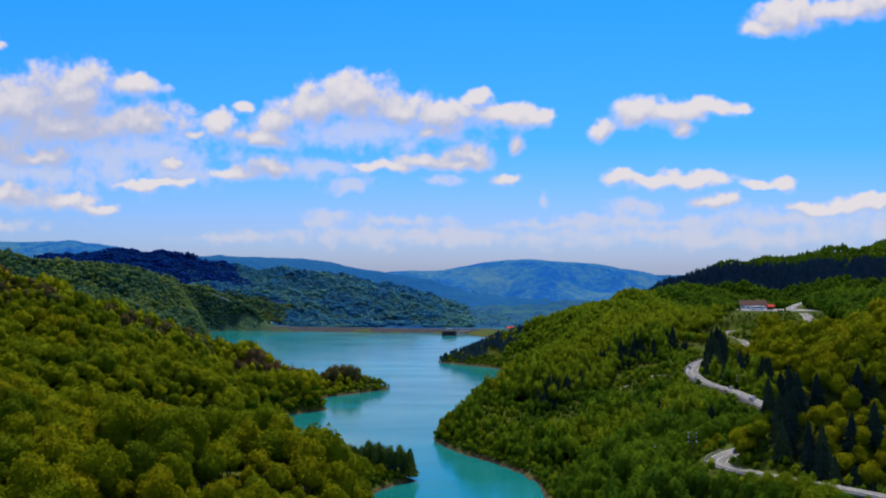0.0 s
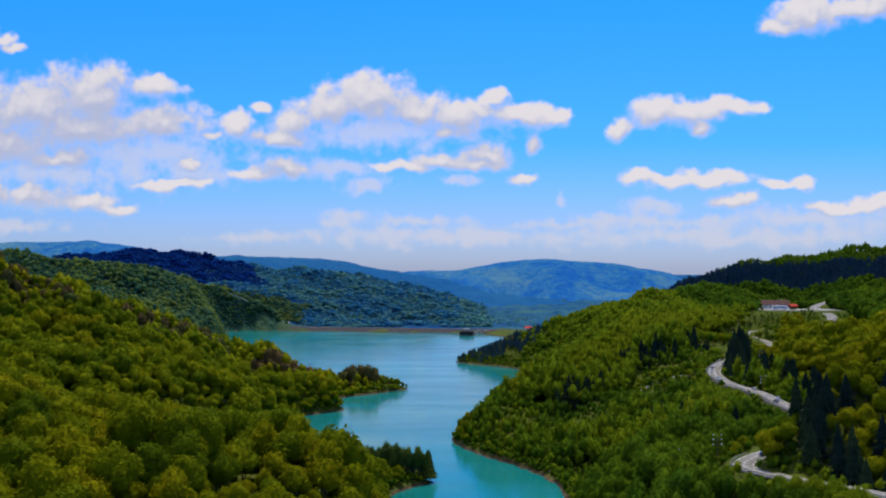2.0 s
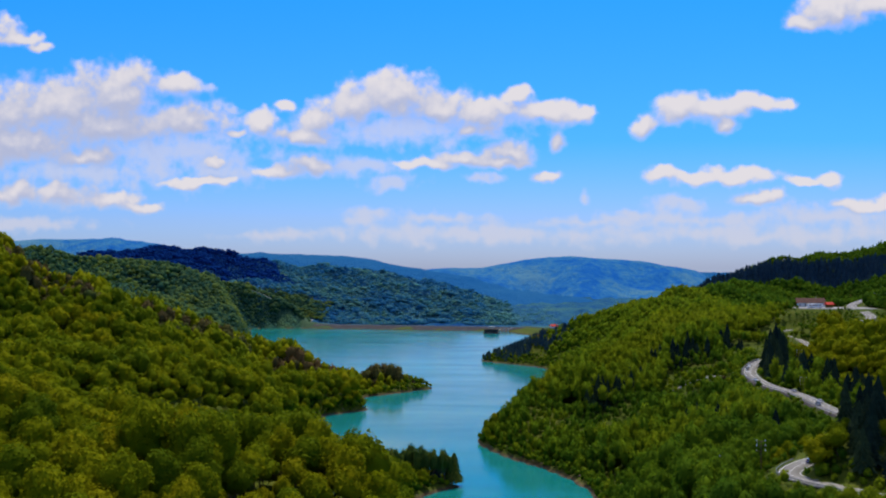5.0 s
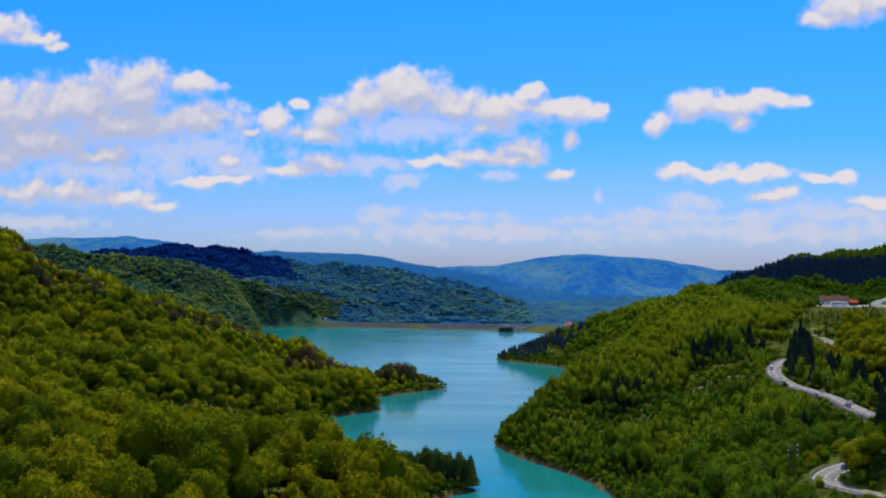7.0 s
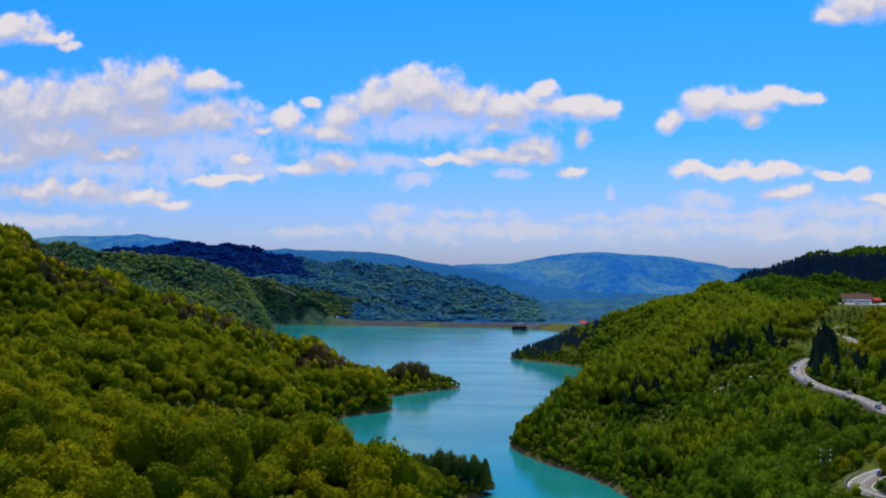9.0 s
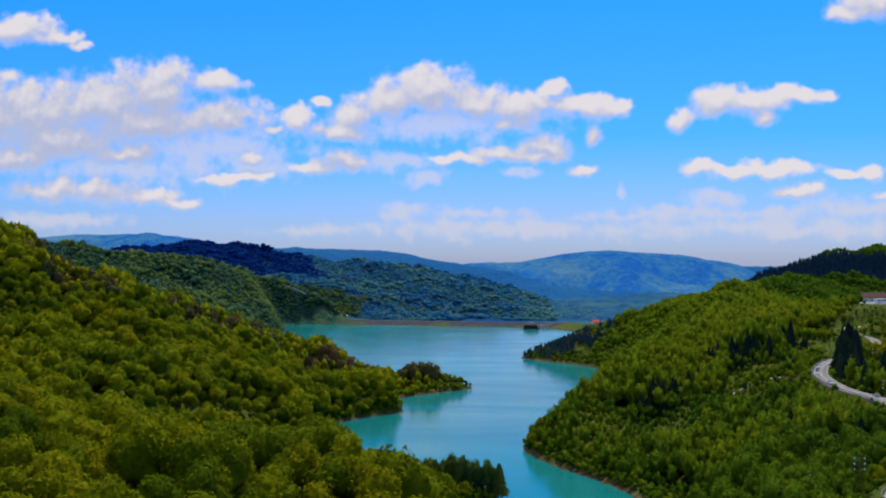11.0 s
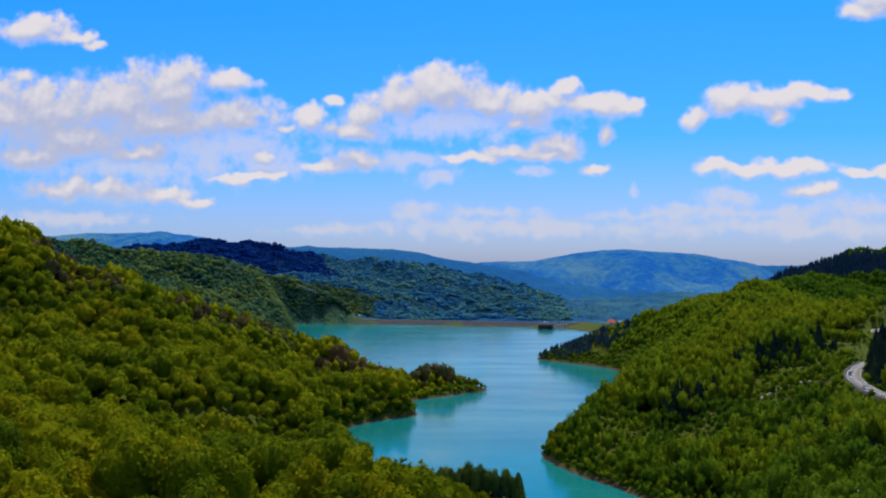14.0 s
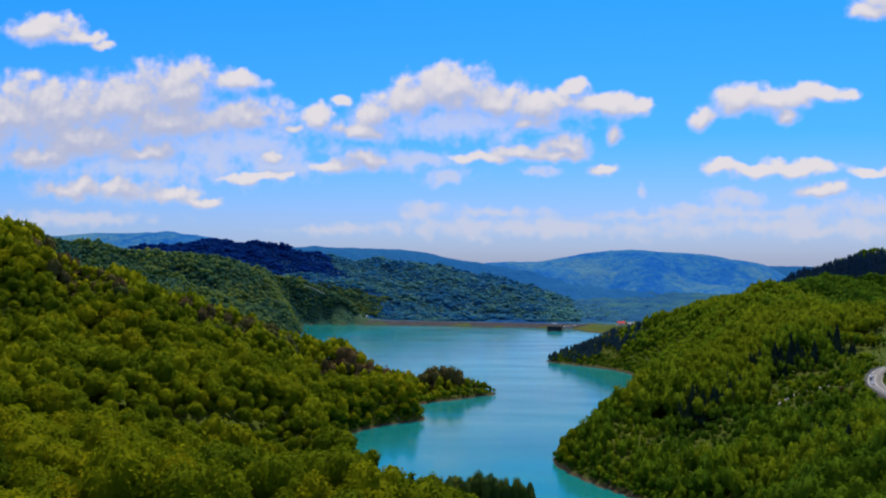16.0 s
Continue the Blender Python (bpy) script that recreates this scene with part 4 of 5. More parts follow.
WOODS = {
    ("near", 0): [broad_tree(100 + i, 2, 400, 0.10) for i in range(6)],
    ("mid", 0): [broad_tree(200 + i, 2, 80, 0.17, True) for i in range(6)],
    ("far", 0): [broad_tree(300 + i, 1, 12, 0.32, True) for i in range(8)],
    ("remote", 0): [broad_tree(400 + i, 1, 0, 0, True) for i in range(8)],
    ("near", 1): [broad_tree(130 + i, 2, 200, 0.13, False, 1.35, 0.74) for i in range(6)],
    ("mid", 1): [broad_tree(230 + i, 1, 46, 0.24, True, 1.3, 0.8) for i in range(6)],
    ("far", 1): [broad_tree(330 + i, 1, 12, 0.34, True, 1.1, 0.98) for i in range(8)],
    ("remote", 1): [broad_tree(430 + i, 1, 0, 0, True) for i in range(8)],
    ("near", 2): [(spruce_shape(500 + i, 11, 8, 0.25).done(), None) for i in range(4)],
    ("mid", 2): [(spruce_shape(510 + i, 8, 6, 0.26).done(), None) for i in range(4)],
    ("far", 2): [(spruce_shape(520 + i, 4, 4, 0.36).done(), None) for i in range(4)],
    ("remote", 2): [(spruce_shape(530 + i, 3, 3, 0.26).done(), None) for i in range(4)],
    ("near", 3): [bare_tree(600 + i) for i in range(4)],
}
STUFF_NAMES = {"broadleaf": ("broadleaf_wood", "dense yellow-green spring canopy of broadleaf trees"), "fresh": ("fresh_wood", "bright green spring wood of young broadleaf trees"),
               "spruce": ("spruce_wood", "dark green stand of pointed spruce trees"), "russet": ("russet_wood", "russet and half-bare trees along the shore"),
               "young": ("young_wood", "even olive-green plantation of young trees")}
FINE = []        # the nearest trees, each a thing of its own
for band, nm, rows in TREES:
    code = {"spruce": 2, "fresh": 1, "young": 1}.get(nm, 0)
    if band == "near" and nm in ("broadleaf", "fresh", "spruce"):
        own = (rows[:, 1] < 312) & (rows[:, 0] < -20) | near_line(rows[:, 0], rows[:, 1], [(112, 374), (120, 376)], 9) if nm != "spruce" else (rows[:, 1] < 430) & (rows[:, 0] > 60)
        if nm == "fresh":
            own = (rows[:, 1] < 300) & (rows[:, 0] > 105)
        FINE += [(nm, r) for r in rows[own]]
        rows = rows[~own]
    shapes = WOODS[(band, code)]
    if nm == "russet":
        shapes = WOODS[("mid", 0)]
    mat = {"young": leaf_young, "broadleaf": leaf_broad, "fresh": leaf_lush, "spruce": leaf_spruce, "russet": leaf_russet}[nm]
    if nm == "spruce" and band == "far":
        mat = leaf_spruce_hazed
    name, label = STUFF_NAMES[nm]
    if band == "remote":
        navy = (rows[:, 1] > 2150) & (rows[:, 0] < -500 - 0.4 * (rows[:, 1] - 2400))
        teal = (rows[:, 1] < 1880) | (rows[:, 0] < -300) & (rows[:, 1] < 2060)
        for some, m2, lb in ((navy, leaf_navy_shade, "wood on a far hill, cloud shade painted in navy"), (teal, leaf_hazed_teal, "mixed green wood on the hill by the lake, tinted for haze"), (~navy & ~teal, leaf_hazed, "wood on the hill beyond the dam, tinted blue for haze")):
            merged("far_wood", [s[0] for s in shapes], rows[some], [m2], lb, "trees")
        continue
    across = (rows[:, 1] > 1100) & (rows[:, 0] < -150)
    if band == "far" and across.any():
        merged("far_wood", [s[0] for s in shapes], rows[across], [leaf_hazed_teal], "mixed wood on the hill across the lake, tinted teal for haze", "trees")
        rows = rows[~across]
    merged(name, [s[0] for s in shapes], rows, [mat], label, "trees")
    if code < 2 and band in ("near",):
        merged(name + "_trunks", [s[1] for s in shapes], rows, [bark], "grey-brown trunks and limbs under the canopy", "trunks")

print("trees", {(b, n): len(r) for b, n, r in TREES}, "single", len(FINE))


merged("scrub", [s[0] for s in WOODS[("far", 1)]], SCRUB, [leaf_lush], "low green scrub along shore and road banks", "scrub")


def shore_rocks():
    """Weathered boulders at the foot of the banks."""
    x, y = scatter(-140, 90, 480, 1250, 3.4)
    d = shore_dist(x, y)
    ok = (d < 3.0) & (np.random.RandomState(12).uniform(size=x.shape) < 0.3)
    x, y = x[ok], y[ok]
    shapes = []
    for i in range(6):
        r = np.random.RandomState(900 + i)
        v, f = ICO[1]
        shapes.append((v * r.uniform(0.7, 1.25, (len(v), 1)) * (1.0, 0.8, 0.6), f, np.zeros(len(f), bool), None))
    rows = rows_for(x, y, np.maximum(land(x, y), -0.3), 0.8, 0.6)
    stone = plain("shore_rock", [(0.3, (0.09, 0.068, 0.048)), (0.7, (0.24, 0.19, 0.14))], 0.8, 0.9, 0, 0.4)
    return merged("shore_rocks", shapes, rows, [stone], "pale brown boulders along the waterline", "rocks")


shore_rocks()

# pines and spruces out on the low cape
for u in np.linspace(-0.15, 1, 60):
    x, y = -62 + 44.5 * u + rng.uniform(-1, 1), 526 + 8 * u + rng.uniform(-1, 1) * (9 - 7.5 * u)
    FINE.append(("spruce" if rng.uniform() < 0.12 or u > 0.97 else "fresh", (x, y, float(land(np.array([x]), np.array([y]))[0]) - 0.3, 1.0, rng.uniform(0, 6), 0.5, 1.0)))
    FINE[-1] = (FINE[-1][0], (*FINE[-1][1][:3], (rng.uniform(9, 12.5) if u < 0.97 else 16.0) if FINE[-1][0] == "spruce" else rng.uniform(0.9, 1.22), *FINE[-1][1][4:]))


# bushy trees between the lower road and the lake
for x, y, top in ((101, 337, 44.0), (105, 331, 45.0), (109, 325, 46.2), (113, 319, 46.5), (117, 312, 46.0), (121, 305, 44.0), (106, 322, 44.0), (112, 311, 44.5), (99, 328, 42.5)):
    z = float(land(np.array([x * 1.0]), np.array([y * 1.0]))[0]) - 1.4
    FINE.append(("fresh", (x, y, z, (top - z) / 13.6, x * 1.7, 0.3, 1.0)))


def single_trees():
    kinds = {}
    for i in range(5):
        crown, wood = broad_tree(700 + i, 3, 1100, 0.07)
        kinds["fresh", i] = (mesh_from("crown", crown[0], crown[1], [leaf_lush_one], crown[2]), mesh_from("trunk", wood[0], wood[1], [bark], True))
        kinds["broadleaf", i] = (mesh_from("crown", crown[0], crown[1], [leaf_broad_one], crown[2]), mesh_from("trunk", wood[0], wood[1], [bark], True))
        sp = spruce_shape(800 + i, 13, 9, 0.27).done()
        slim, slim_wood = broad_tree(760 + i, 2, 420, 0.10, False, 1.5, 0.46)
        kinds["young", i] = (mesh_from("crown", slim[0], slim[1], [leaf_pine_one], slim[2]), mesh_from("trunk", slim_wood[0], slim_wood[1], [bark], True))
        tr = tube((0, 0, -0.05), (0, 0, 0.5), 0.016, 0.008)
        kinds["pine", i] = (mesh_from("crown", sp[0], sp[1], [leaf_pine_one], sp[2]), mesh_from("trunk", tr[0], tr[1], [bark], True))
        kinds["spruce", i] = (mesh_from("crown", sp[0], sp[1], [leaf_spruce_one], sp[2]), mesh_from("trunk", tr[0], tr[1], [bark], True))
    r = np.random.RandomState(3)
    for nm, (x, y, z, size, turn, tint, tall) in FINE:
        crown, trunk = kinds[("pine" if nm == "spruce" else "young") if y > 480 else nm, r.randint(5)]
        root = new("spruce_tree" if nm == "spruce" else "broadleaf_tree")
        root.matrix_basis = Matrix.LocRotScale((x, y, z), Euler((0, 0, turn)), (size, size, size * tall))
        for n, me in (("crown", crown), ("trunk", trunk)):
            part_ob = new(n, me)
            part_ob.parent = root
        if nm == "spruce":
            if y > 480:
                tagged(root, "slim dark green conifer on the low lake cape", "conifer", "conifers on the cape")
            else:
                tagged(root, "tall dark green spruce beside the winding road", "spruce", "spruces on the spur")
        elif y > 480:
            tagged(root, "slim young broadleaf tree on the low cape", "tree", "young trees on the cape")
        else:
            tagged(root, "leafy yellow-green beech tree on the wooded slope", "tree", "broadleaf trees on the slope")


single_trees()

# ---------------------------------------------------------------- road, dam and other works
concrete = plain("concrete", [(0.3, (0.34, 0.33, 0.31)), (0.7, (0.48, 0.47, 0.44))], 0.3, 0.85, 0, 0.2)
riprap = plain("dam_stone", [(0.3, (0.048, 0.045, 0.050)), (0.5, (0.080, 0.072, 0.072)), (0.7, (0.125, 0.110, 0.100))], 0.12, 0.95, 0, 0.6)
dam_grass = plain("dry_grass", [(0.3, (0.06, 0.08, 0.025)), (0.7, (0.13, 0.13, 0.05))], 0.08, 0.95, 0, 0.3)
steel = plain("galvanised_steel", [(0.3, (0.20, 0.20, 0.21)), (0.7, (0.32, 0.32, 0.32))], 1.5, 0.55, 0.6)
dark_roof = plain("dark_roof", [(0.3, (0.035, 0.035, 0.04)), (0.7, (0.07, 0.065, 0.06))], 0.6, 0.8, 0, 0.2)
rust_roof = plain("rusty_roof_sheet", [(0.3, (0.055, 0.022, 0.018)), (0.7, (0.10, 0.036, 0.028))], 0.5, 0.75, 0, 0.2)
red_roof = plain("red_tiles", [(0.3, (0.42, 0.035, 0.02)), (0.7, (0.6, 0.07, 0.04))], 0.7, 0.75, 0, 0.3)
white_wall = plain("white_render", [(0.3, (0.70, 0.68, 0.64)), (0.7, (0.82, 0.80, 0.77))], 0.4, 0.85, 0, 0.1)
timber = plain("brown_timber", [(0.3, (0.10, 0.06, 0.035)), (0.7, (0.2, 0.13, 0.08))], 0.8, 0.8, 0, 0.3)
rubber = plain("tyre_rubber", [(0.3, (0.015, 0.015, 0.015)), (0.7, (0.03, 0.03, 0.03))], 3.0, 0.85)
porcelain = plain("insulator_porcelain", [(0.3, (0.75, 0.76, 0.76)), (0.7, (0.85, 0.86, 0.86))], 2.0, 0.2)
pale_gravel = plain("pale_gravel", [(0.3, (0.30, 0.285, 0.26)), (0.7, (0.44, 0.42, 0.385))], 0.4, 0.9, 0, 0.2)


def glass_dark():
    m, nt, bsdf, _ = material("tinted_glass")
    bsdf.inputs["Base Color"].default_value = (0.015, 0.018, 0.022, 1)
    bsdf.inputs["Roughness"].default_value = 0.06
    bsdf.inputs["Specular IOR Level"].default_value = 0.7
    return m


glass = glass_dark()


def car_paint(name, col):
    m, nt, bsdf, _ = material(name)
    obj = nt.nodes.new("ShaderNodeTexCoord").outputs["Object"]
    f = noise_node(nt, 2.0, 3, 0.5, obj)
    nt.links.new(ramp_node(nt, f, [(0.3, tuple(c * 0.9 for c in col)), (0.7, col)]), bsdf.inputs["Base Color"])
    bsdf.inputs["Roughness"].default_value = 0.3
    bsdf.inputs["Coat Weight"].default_value = 0.6
    return m


def part(name, bm, mat, parent, label=""):
    """One mesh under a thing or a part."""
    me = bpy.data.meshes.new(name)
    bm.normal_update()
    bm.to_mesh(me)
    bm.free()
    me.materials.append(mat)
    ob = new(name, me)
    ob.parent = parent
    if label:
        tagged(ob, label)
    return ob


def box(size, at=(0, 0, 0), bevel=0.0, bm=None, turn=0.0):
    own = bmesh.new()
    bmesh.ops.create_cube(own, size=1.0)
    bmesh.ops.scale(own, vec=size, verts=own.verts)
    if bevel:
        bmesh.ops.bevel(own, geom=list(own.edges), offset=bevel, segments=2, affect="EDGES", profile=0.5)
    if turn:
        bmesh.ops.rotate(own, cent=(0, 0, 0), matrix=Matrix.Rotation(turn, 3, "Z"), verts=own.verts)
    bmesh.ops.translate(own, vec=at, verts=own.verts)
    return own


def prism(profile, x0, x1):
    """A profile in y and z drawn out along x."""
    bm = bmesh.new()
    a = [bm.verts.new((x0, y, z)) for y, z in profile]
    b = [bm.verts.new((x1, y, z)) for y, z in profile]
    n = len(profile)
    bm.faces.new(a[::-1]), bm.faces.new(b)
    for i in range(n):
        bm.faces.new((a[i], a[(i + 1) % n], b[(i + 1) % n], b[i]))
    bmesh.ops.recalc_face_normals(bm, faces=bm.faces)
    return bm


def round_bar(p, q, r0, r1=None, n=8):
    v, f = tube(p, q, r0, r1 if r1 is not None else r0, n)
    bm = bmesh.new()
    vs = [bm.verts.new(c) for c in v]
    for t in f:
        bm.faces.new([vs[i] for i in t])
    bm.faces.new(vs[:n][::-1]), bm.faces.new(vs[n:])
    return bm


def line_frame(line):
    d = np.gradient(line[:, :2], axis=0)
    d /= np.linalg.norm(d, axis=1)[:, None]
    return d, np.stack([d[:, 1], -d[:, 0]], 1)      # ahead, to the right


def strip(name, line, lo, hi, lift, mat, thick=0.35, skip=None):
    """A band along a line between two offsets to its right, with a body under it."""
    _, right = line_frame(line)
    a, b = line[:, :2] + right * lo, line[:, :2] + right * hi
    z = line[:, 2] + lift
    n = len(line)
    v = np.vstack([np.column_stack([a, z]), np.column_stack([b, z]), np.column_stack([a, z - thick]), np.column_stack([b, z - thick])])
    i = np.arange(n - 1)
    if skip:
        i = i[skip(i)]
    f = np.vstack([np.stack([i, i + n, i + n + 1, i + 1], 1), np.stack([i, i + 1, i + 2 * n + 1, i + 2 * n], 1), np.stack([i + n, i + 3 * n, i + 3 * n + 1, i + n + 1], 1)])
    return new(name, mesh_from(name, v, f, [mat]))


DENSE = smooth_line(ROAD_LINE[::2], 6)
road = tagged(strip("road", DENSE, -3.7, 3.7, 0.0, asphalt, 0.6), "pale grey two-lane asphalt road winding along the slope", "road", kind="structure")
for name, lo, hi, skip in (("edge_line", -3.4, -3.22, None), ("edge_line", 3.22, 3.4, None), ("centre_line", -0.09, 0.09, lambda i: i % 3 < 2)):
    ln = strip(name, DENSE, lo, hi, 0.006, line_paint, 0.004, skip)
    ln.parent = road


def guardrail(y0, y1, side, label):
    """Steel rail on posts along one edge of the road between two stretches of the valley."""
    pick = [i for i in range(len(DENSE)) if y0 <= DENSE[i, 1] <= y1 and DENSE[i, 0] < 200]
    line = DENSE[pick[0]:pick[-1] + 1]
    root = new("guardrail")
    _, right = line_frame(line)
    pts = np.column_stack([line[:, :2] + right * side, line[:, 2]])
    n = len(pts)
    r2 = np.column_stack([right * 0.06, np.zeros(n)])
    v = np.vstack([pts - r2 + (0, 0, 0.5), pts - r2 + (0, 0, 0.85), pts + r2 + (0, 0, 0.85), pts + r2 + (0, 0, 0.5)])
    i = np.arange(n - 1)
    f = np.vstack([np.stack([i + k * n, i + 1 + k * n, i + 1 + ((k + 1) % 4) * n, i + ((k + 1) % 4) * n], 1) for k in range(4)])
    rail = new("rail", mesh_from("rail", v, f, [steel]))
    rail.parent = root
    post = None
    for k in range(0, n, 2):
        if post is None:
            bm = box((0.12, 0.12, 1.1), (0, 0, 0.25), 0.02)
            post = part("post", bm, steel, root)
            post.location = pts[k]
        else:
            o = post.copy()
            scene.collection.objects.link(o)
            o.location = pts[k]
    return tagged(root, label, "guardrail", "guardrails along the road")


bend = [i for i in range(len(DENSE)) if 470 <= DENSE[i, 1] <= 712 and DENSE[i, 0] < 200]
tagged(strip("retaining_wall", DENSE[bend[0]:bend[-1] + 1], -5.1, -4.5, -0.05, riprap, 3.2), "dark stone retaining wall under the road bend", "wall", kind="structure")
guardrail(470, 712, -4.3, "grey steel guardrail on the lake side of the bend")
guardrail(296, 383, -4.3, "grey steel guardrail round the lower hairpin")

yard = tagged(new("pavement", mesh_from("pavement", *(lambda bm: ([v.co[:] for v in bm.verts], [[v.index for v in f.verts] for f in bm.faces]))(
    box((60, 34, 0.5), (PARKING[0], PARKING[1], PARKING[2] - 0.15), 0.0)), [pale_gravel])), "pale paved parking yard beside the road", "parking yard", kind="structure")


def dam():
    a, b = np.array(DAM_A, float), np.array(DAM_B, float)
    d = (b - a) / np.linalg.norm(b - a)
    root = new("dam")
    root.matrix_basis = pose(a[0], a[1], 0, 0, 0, math.degrees(math.atan2(d[1], d[0])))
    n = np.linalg.norm(b - a)
    # local x runs along the crest, local +y towards the lake
    part("body", prism([(8, -6), (0, -1.0), (-9, 6.2), (-17, 6.2), (-55, -8)], -60, n + 70), dam_grass, root)
    part("stone_facing", prism([(4, -3.0), (1.0, -0.6), (-9, 6.5), (-9.8, 6.5), (-9.8, 5.8), (0, -1.3)], -60, n + 70), riprap, root, "brown-grey stone facing above the water")
    part("crest_road", prism([(-10, 6.2), (-10, 6.55), (-16.4, 6.55), (-16.4, 6.2)], -60, n + 70), asphalt, root)
    part("parapet", prism([(-9.7, 6.2), (-9.7, 7.3), (-10.0, 7.3), (-10.0, 6.2)], -60, n + 70), concrete, root)
    return tagged(root, "long low earth dam with brown stone facing across the lake", "dam")


dam()


def intake_tower():
    root = new("intake_tower")
    root.matrix_basis = pose(10, 1692, 0, 0, 0, -11)
    part("shaft", round_bar((0, 0, -9), (0, 0, 1.2), 7.5, 7.5, 20), concrete, root)
    part("deck", box((25, 15, 0.7), (0, 0, 1.3), 0.1), dark_roof, root)
    part("walls", prism([(-6.2, 1.6), (-6.8, 7.4), (6.8, 7.4), (6.2, 1.6)], -10.5, 10.5), dark_roof, root, "dark cladding")
    part("roof", prism([(-7.6, 7.3), (-3.5, 9.0), (3.5, 9.0), (7.6, 7.3), (7.6, 7.0), (-7.6, 7.0)], -12.2, 12.2), dark_roof, root)
    part("crane_house", box((9, 6, 2.6), (0, 0, 10.2), 0.05), concrete, root, "pale hoist house on the roof")
    for k in range(5):
        part("window", box((2.2, 0.2, 1.4), (-8 + 4 * k, -6.62, 4.9), 0.03), glass, root)
    for sx in (-11, 11):
        for sy in (-6, 6):
            part("pillar", box((0.9, 0.9, 12), (sx, sy, -4.6), 0.05), concrete, root)
    tagged(root, "dark-roofed intake tower standing in the water near the dam", "tower")
    # footbridge to the crest
    fb = new("footbridge")
    fb.matrix_basis = pose(18, 1700, 5.2, 0, 0, 58)
    part("deck", box((54, 2.0, 0.5), (27, 0, 0), 0.05), concrete, fb)
    for sy in (-0.95, 0.95):
        part("handrail", box((54, 0.12, 0.15), (27, sy, 1.25), 0.02), steel, fb)
        for k in range(15):
            part("post", box((0.12, 0.12, 1.2), (0.5 + 3.7 * k, sy, 0.75)), steel, fb)
    for k in (10, 24, 38):
        part("pier", box((0.8, 1.6, 13), (k, 0, -6.6), 0.05), concrete, fb)
    tagged(fb, "narrow concrete footbridge from intake tower to dam", "footbridge")


intake_tower()


def house(at, turn, size, wall_mat, roof_mat, label, windows=3, storeys=1, door=True):
    """A plain gabled house; its long side faces local -y."""
    w, d, h = size
    root = new("house")
    root.matrix_basis = pose(*at, 0, 0, turn)
    part("wall", prism([(-d / 2, -0.6), (-d / 2, h), (0, h + d * 0.30), (d / 2, h), (d / 2, -0.6)], -w / 2, w / 2), wall_mat, root)
    o = 0.7
    prof = [(-d / 2 - o, h - o * 0.6), (0, h + d * 0.30 + 0.05), (d / 2 + o, h - o * 0.6), (d / 2 + o, h - o * 0.6 + 0.28), (0, h + d * 0.30 + 0.35), (-d / 2 - o, h - o * 0.6 + 0.28)]
    rf = part("roof", prism(prof, -w / 2 - o, w / 2 + o), roof_mat, root)
    ch = part("chimney", box((0.8, 0.8, 2.0), (w * 0.22, d * 0.12, h + d * 0.27 + 0.6), 0.04), concrete, rf)
    for s in range(storeys):
        for k in range(windows):
            x = (k - (windows - 1) / 2) * w / windows
            if s == 0 and door and k == windows // 2:
                part("door", box((1.1, 0.12, 2.1), (x, -d / 2 - 0.02, 1.05), 0.02), timber, root)
                continue
            fr = part("window", box((1.5, 0.14, 1.4), (x, -d / 2 - 0.02, 1.7 + 2.8 * s), 0.02), white_wall, root)
            part("pane", box((1.3, 0.06, 1.2), (x, -d / 2 - 0.09, 1.7 + 2.8 * s)), glass, fr)
    return tagged(root, label, "house")


house((268, 885, 76), -8, (22, 11, 3.6), white_wall, rust_roof, "long white roadside inn with a rusty brown roof", 5)
house((112, 1712, 7.5), 20, (11, 8, 4.0), white_wall, red_roof, "small white house with bright red roof by the dam", 3)
house((128, 1702, 7.5), 5, (12, 7, 3.2), white_wall, concrete, "low white service building beside the dam", 3)
house((330, 915, 80), -20, (8, 7, 3.4), white_wall, dark_roof, "white house with dark roof up the road", 3, 1)


def kiosk(at, turn):
    root = new("kiosk")
    root.matrix_basis = pose(*at, 0, 0, turn)
    part("counter", box((4.6, 3.4, 1.1), (0, 0, 0.55), 0.05), timber, root)
    for sx in (-2.2, 2.2):
        for sy in (-1.6, 1.6):
            part("post", box((0.15, 0.15, 2.8), (sx, sy, 1.4), 0.02), timber, root)
    part("roof", prism([(-2.6, 2.7), (0, 4.6), (2.6, 2.7), (2.6, 2.5), (-2.6, 2.5)], -3.4, 3.4), red_roof, root, "bright red pitched canopy")
    return tagged(root, "roadside kiosk with bright red canopy in the yard", "kiosk")


kiosk((276, 862, 76.1), 15)


def wheel(at, r, w, parent):
    bm = round_bar((at[0], at[1] - w / 2, at[2]), (at[0], at[1] + w / 2, at[2]), r, r, 14)
    tyre = part("wheel", bm, rubber, parent)
    part("rim", round_bar((at[0], at[1] - w / 2 - 0.02, at[2]), (at[0], at[1] + w / 2 + 0.02, at[2]), r * 0.58, r * 0.58, 10), steel, tyre)
    return tyre


LAMP_WHITE = car_paint("headlight_glass", (0.8, 0.8, 0.8))
LAMP_RED = car_paint("taillight_glass", (0.5, 0.02, 0.02))


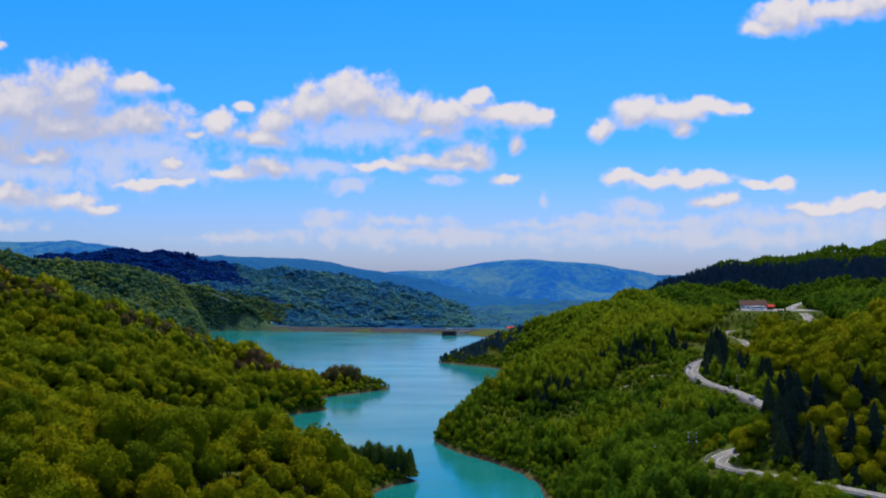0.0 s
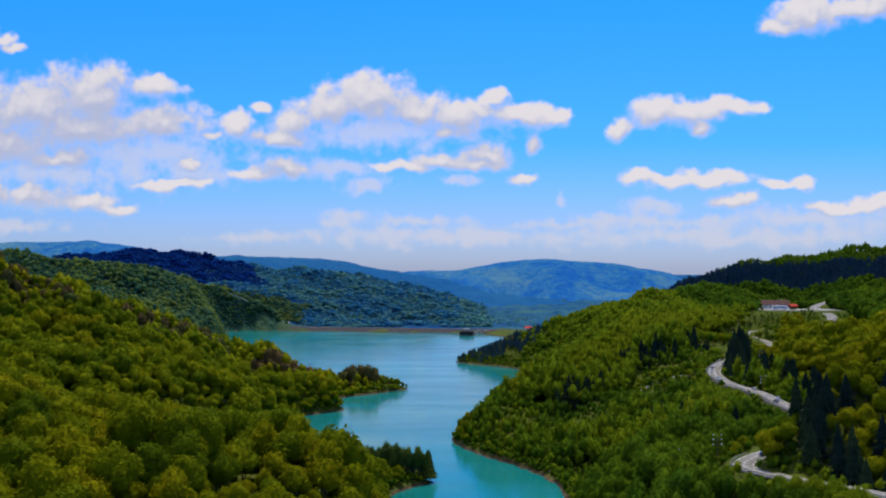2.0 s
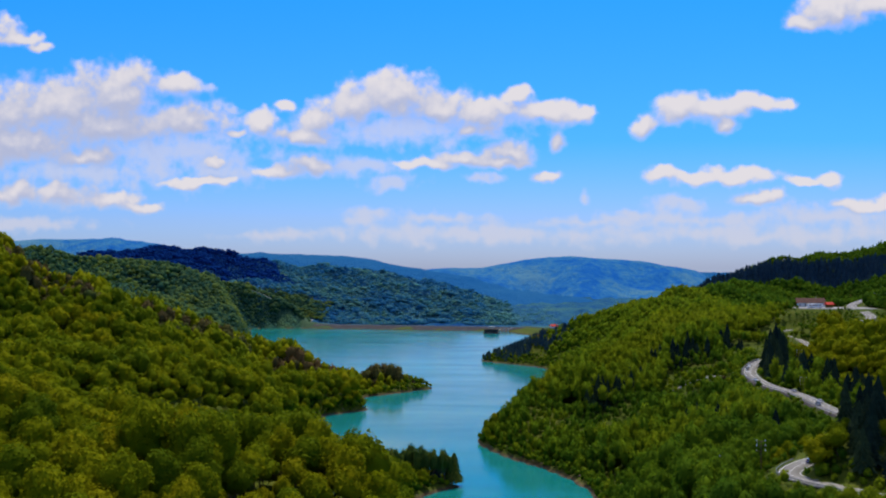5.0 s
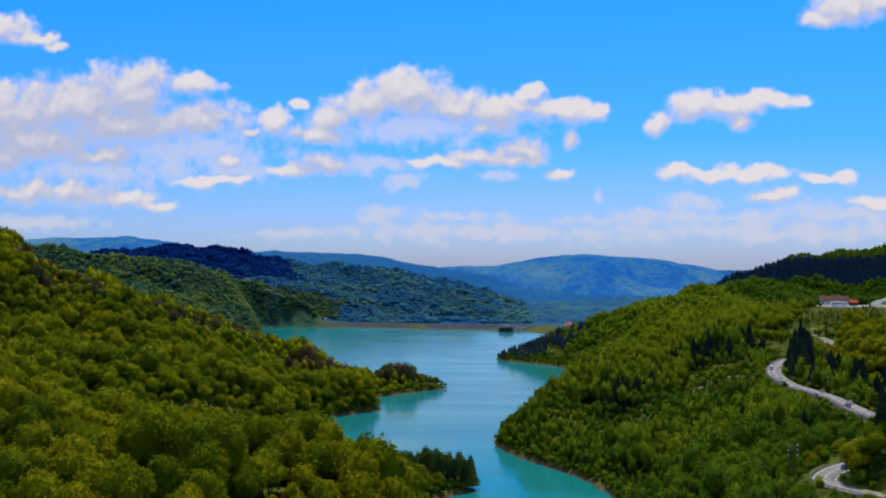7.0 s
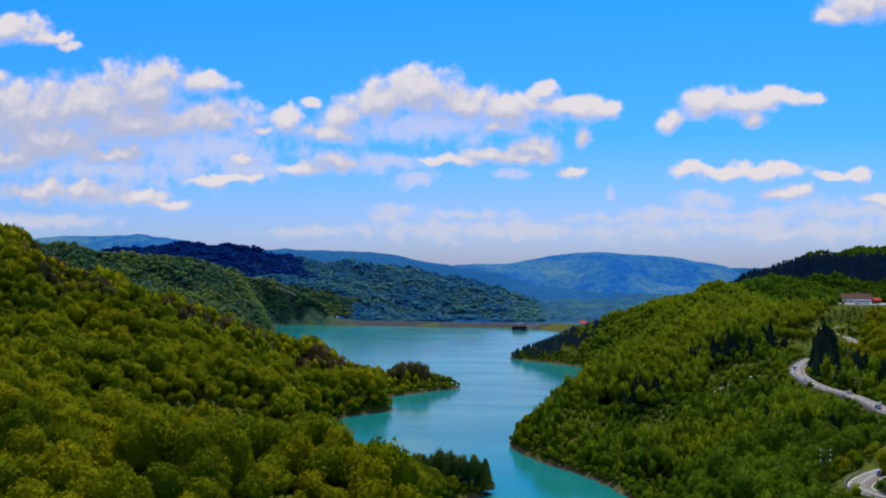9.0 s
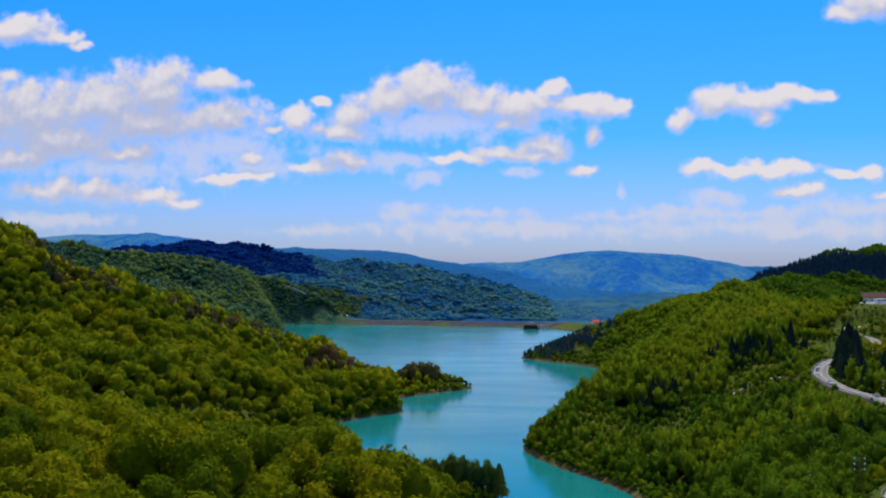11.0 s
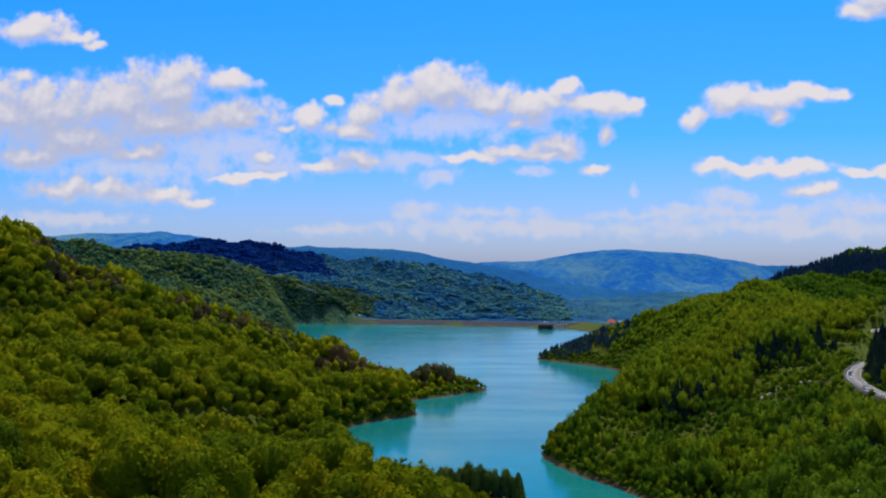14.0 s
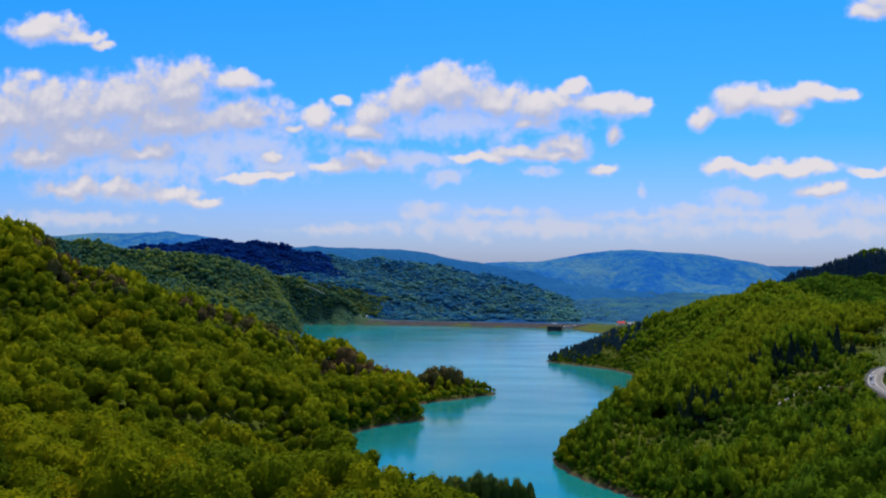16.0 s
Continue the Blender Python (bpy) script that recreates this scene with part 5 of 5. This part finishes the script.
def car(mat, label):
    """A hatchback, nose towards local +x, its wheels on z = 0."""
    root = new("car")
    low = [(-2.1, 0.35), (-2.12, 0.75), (-2.0, 0.95), (1.1, 0.95), (2.0, 0.78), (2.12, 0.55), (2.1, 0.32)]
    bm = prism([(x, z) for x, z in low], -0.86, 0.86)
    bmesh.ops.rotate(bm, cent=(0, 0, 0), matrix=Matrix.Rotation(radians(-90), 3, "Z"), verts=bm.verts)
    bmesh.ops.bevel(bm, geom=list(bm.edges), offset=0.07, segments=2, affect="EDGES", profile=0.5)
    part("body", bm, mat, root)
    top = prism([(-1.95, 0.93), (-1.55, 1.42), (0.25, 1.44), (1.05, 0.93)], -0.74, 0.74)
    bmesh.ops.rotate(top, cent=(0, 0, 0), matrix=Matrix.Rotation(radians(-90), 3, "Z"), verts=top.verts)
    bmesh.ops.bevel(top, geom=list(top.edges), offset=0.06, segments=2, affect="EDGES", profile=0.5)
    part("cabin_glass", top, glass, root)
    part("roof_panel", box((1.75, 1.36, 0.06), (-0.65, 0, 1.45), 0.02), mat, root)
    for sx in (-1.32, 1.32):
        for sy in (-0.80, 0.80):
            wheel((sx, sy, 0.32), 0.32, 0.2, root)
    for sy in (-0.62, 0.62):
        part("headlight", box((0.1, 0.34, 0.14), (2.06, sy, 0.68), 0.02), LAMP_WHITE, root)
        part("taillight", box((0.08, 0.3, 0.16), (-2.08, sy, 0.74), 0.02), LAMP_RED, root)
    return tagged(root, label, "car", "cars on the road")


def on_road(y, lane, side_x=170.0, ahead=True):
    """Pose on the road where it passes the line y, nearest to side_x; lane: metres right of its middle."""
    i = min((i for i in range(1, len(DENSE) - 1) if abs(DENSE[i, 1] - y) < 6 and DENSE[i, 0] < 215), key=lambda i: abs(DENSE[i, 1] - y) + 0.3 * abs(DENSE[i, 0] - side_x))
    d, right = line_frame(DENSE)
    p = DENSE[i, :2] + right[i] * lane
    slope = math.atan2(DENSE[i + 1, 2] - DENSE[i - 1, 2], np.linalg.norm(DENSE[i + 1, :2] - DENSE[i - 1, :2]))
    turn = math.degrees(math.atan2(d[i][1], d[i][0])) + (0 if ahead else 180)
    return pose(p[0], p[1], DENSE[i, 2] + 0.02, 0, -math.degrees(slope) * (1 if ahead else -1), turn)


silver, white, black, blue = car_paint("silver_paint", (0.5, 0.5, 0.52)), car_paint("white_paint", (0.8, 0.8, 0.8)), car_paint("black_paint", (0.02, 0.02, 0.025)), car_paint("blue_paint", (0.03, 0.06, 0.25))
models = {"silver": car(silver, "silver hatchback car driving on the grey road"), "white": car(white, "white hatchback car driving on the grey road"),
          "black": car(black, "black hatchback car driving on the grey road"), "blue": car(blue, "dark blue hatchback car at the lower hairpin")}
first = {}
for col, y, lane, sx, fwd in (("white", 676, -1.8, 160, False), ("black", 662, -1.8, 158, False), ("white", 646, -1.8, 155, False), ("silver", 606, -1.8, 155, False),
                              ("white", 523, 1.8, 156, True), ("black", 512, -1.8, 154, False), ("blue", 383, 1.6, 108, True), ("silver", 560, 1.8, 156, True)):
    m = on_road(y, lane, sx, fwd)
    if col not in first:
        first[col] = models[col]
        models[col].matrix_basis = m
    else:
        copy_thing(models[col], m)


def bus(at, turn, label):
    root = new("bus")
    root.matrix_basis = pose(*at, 0, 0, turn)
    part("body", box((12.0, 2.5, 2.7), (0, 0, 1.75), 0.18), white, root)
    for sy in (-1.24, 1.24):
        for k in range(6):
            part("window", box((1.55, 0.08, 0.95), (-4.6 + 1.75 * k, sy, 2.25), 0.03), glass, root)
    part("windscreen", box((0.08, 2.1, 1.3), (5.98, 0, 2.1), 0.03), glass, root)
    part("roof_unit", box((2.6, 1.6, 0.3), (-1, 0, 3.2), 0.06), white_wall, root)
    for sx in (-3.4, 3.9):
        for sy in (-1.1, 1.1):
            wheel((sx, sy, 0.5), 0.5, 0.3, root)
    return tagged(root, label, "bus", "buses in the yard")


bus((263, 856, 76.12), 4, "white coach with dark windows parked in the yard")
copy_thing(bpy.data.objects["bus"], pose(265, 863, 76.12, 0, 0, 2))


def pylon(at, turn, height, label):
    """Timber pole with cross-arms and white insulators."""
    root = new("power_pole")
    root.matrix_basis = pose(*at, 0, 0, turn)
    part("pole", round_bar((0, 0, -1), (0, 0, height), 0.2, 0.13, 8), timber, root)
    for k in range(3):
        z = height - 0.4 - 1.7 * k
        arm = part("cross_arm", box((3.6, 0.14, 0.16), (0, 0, z), 0.02), timber, root)
        for sx in (-1.6, 1.6):
            part("insulator", round_bar((sx, 0, z + 0.09), (sx, 0, z + 0.6), 0.2, 0.12, 8), porcelain, arm, "white porcelain insulator")
    return tagged(root, label, "power pole", "power poles by the road")


for x, y, h in ((95, 390, 12.0), (84, 398, 13.5), (164, 566, 12.5), (192, 664, 12.0)):
    pylon((x, y, float(land(np.array([x * 1.0]), np.array([y * 1.0]))[0])), 5, h, "tall timber power pole with white insulators above the trees")


def track(name, pts, width, label):
    line = smooth_line(pts, 6)
    line[:, 2] = land(line[:, 0], line[:, 1]) + 0.5
    return tagged(strip(name, line, -width, width, 0.0, pale_gravel, 1.2), label, "track", kind="structure")


track("track_1", [(-450, 1840, 0), (-395, 1852, 0), (-345, 1860, 0), (-329, 1875, 0), (-320, 1910, 0)], 1.5, "pale gravel track along the far shore")
track("track_2", [(168, 705, 0), (150, 712, 0), (128, 705, 0), (118, 700, 0)], 1.0, "pale earth track off the bend")
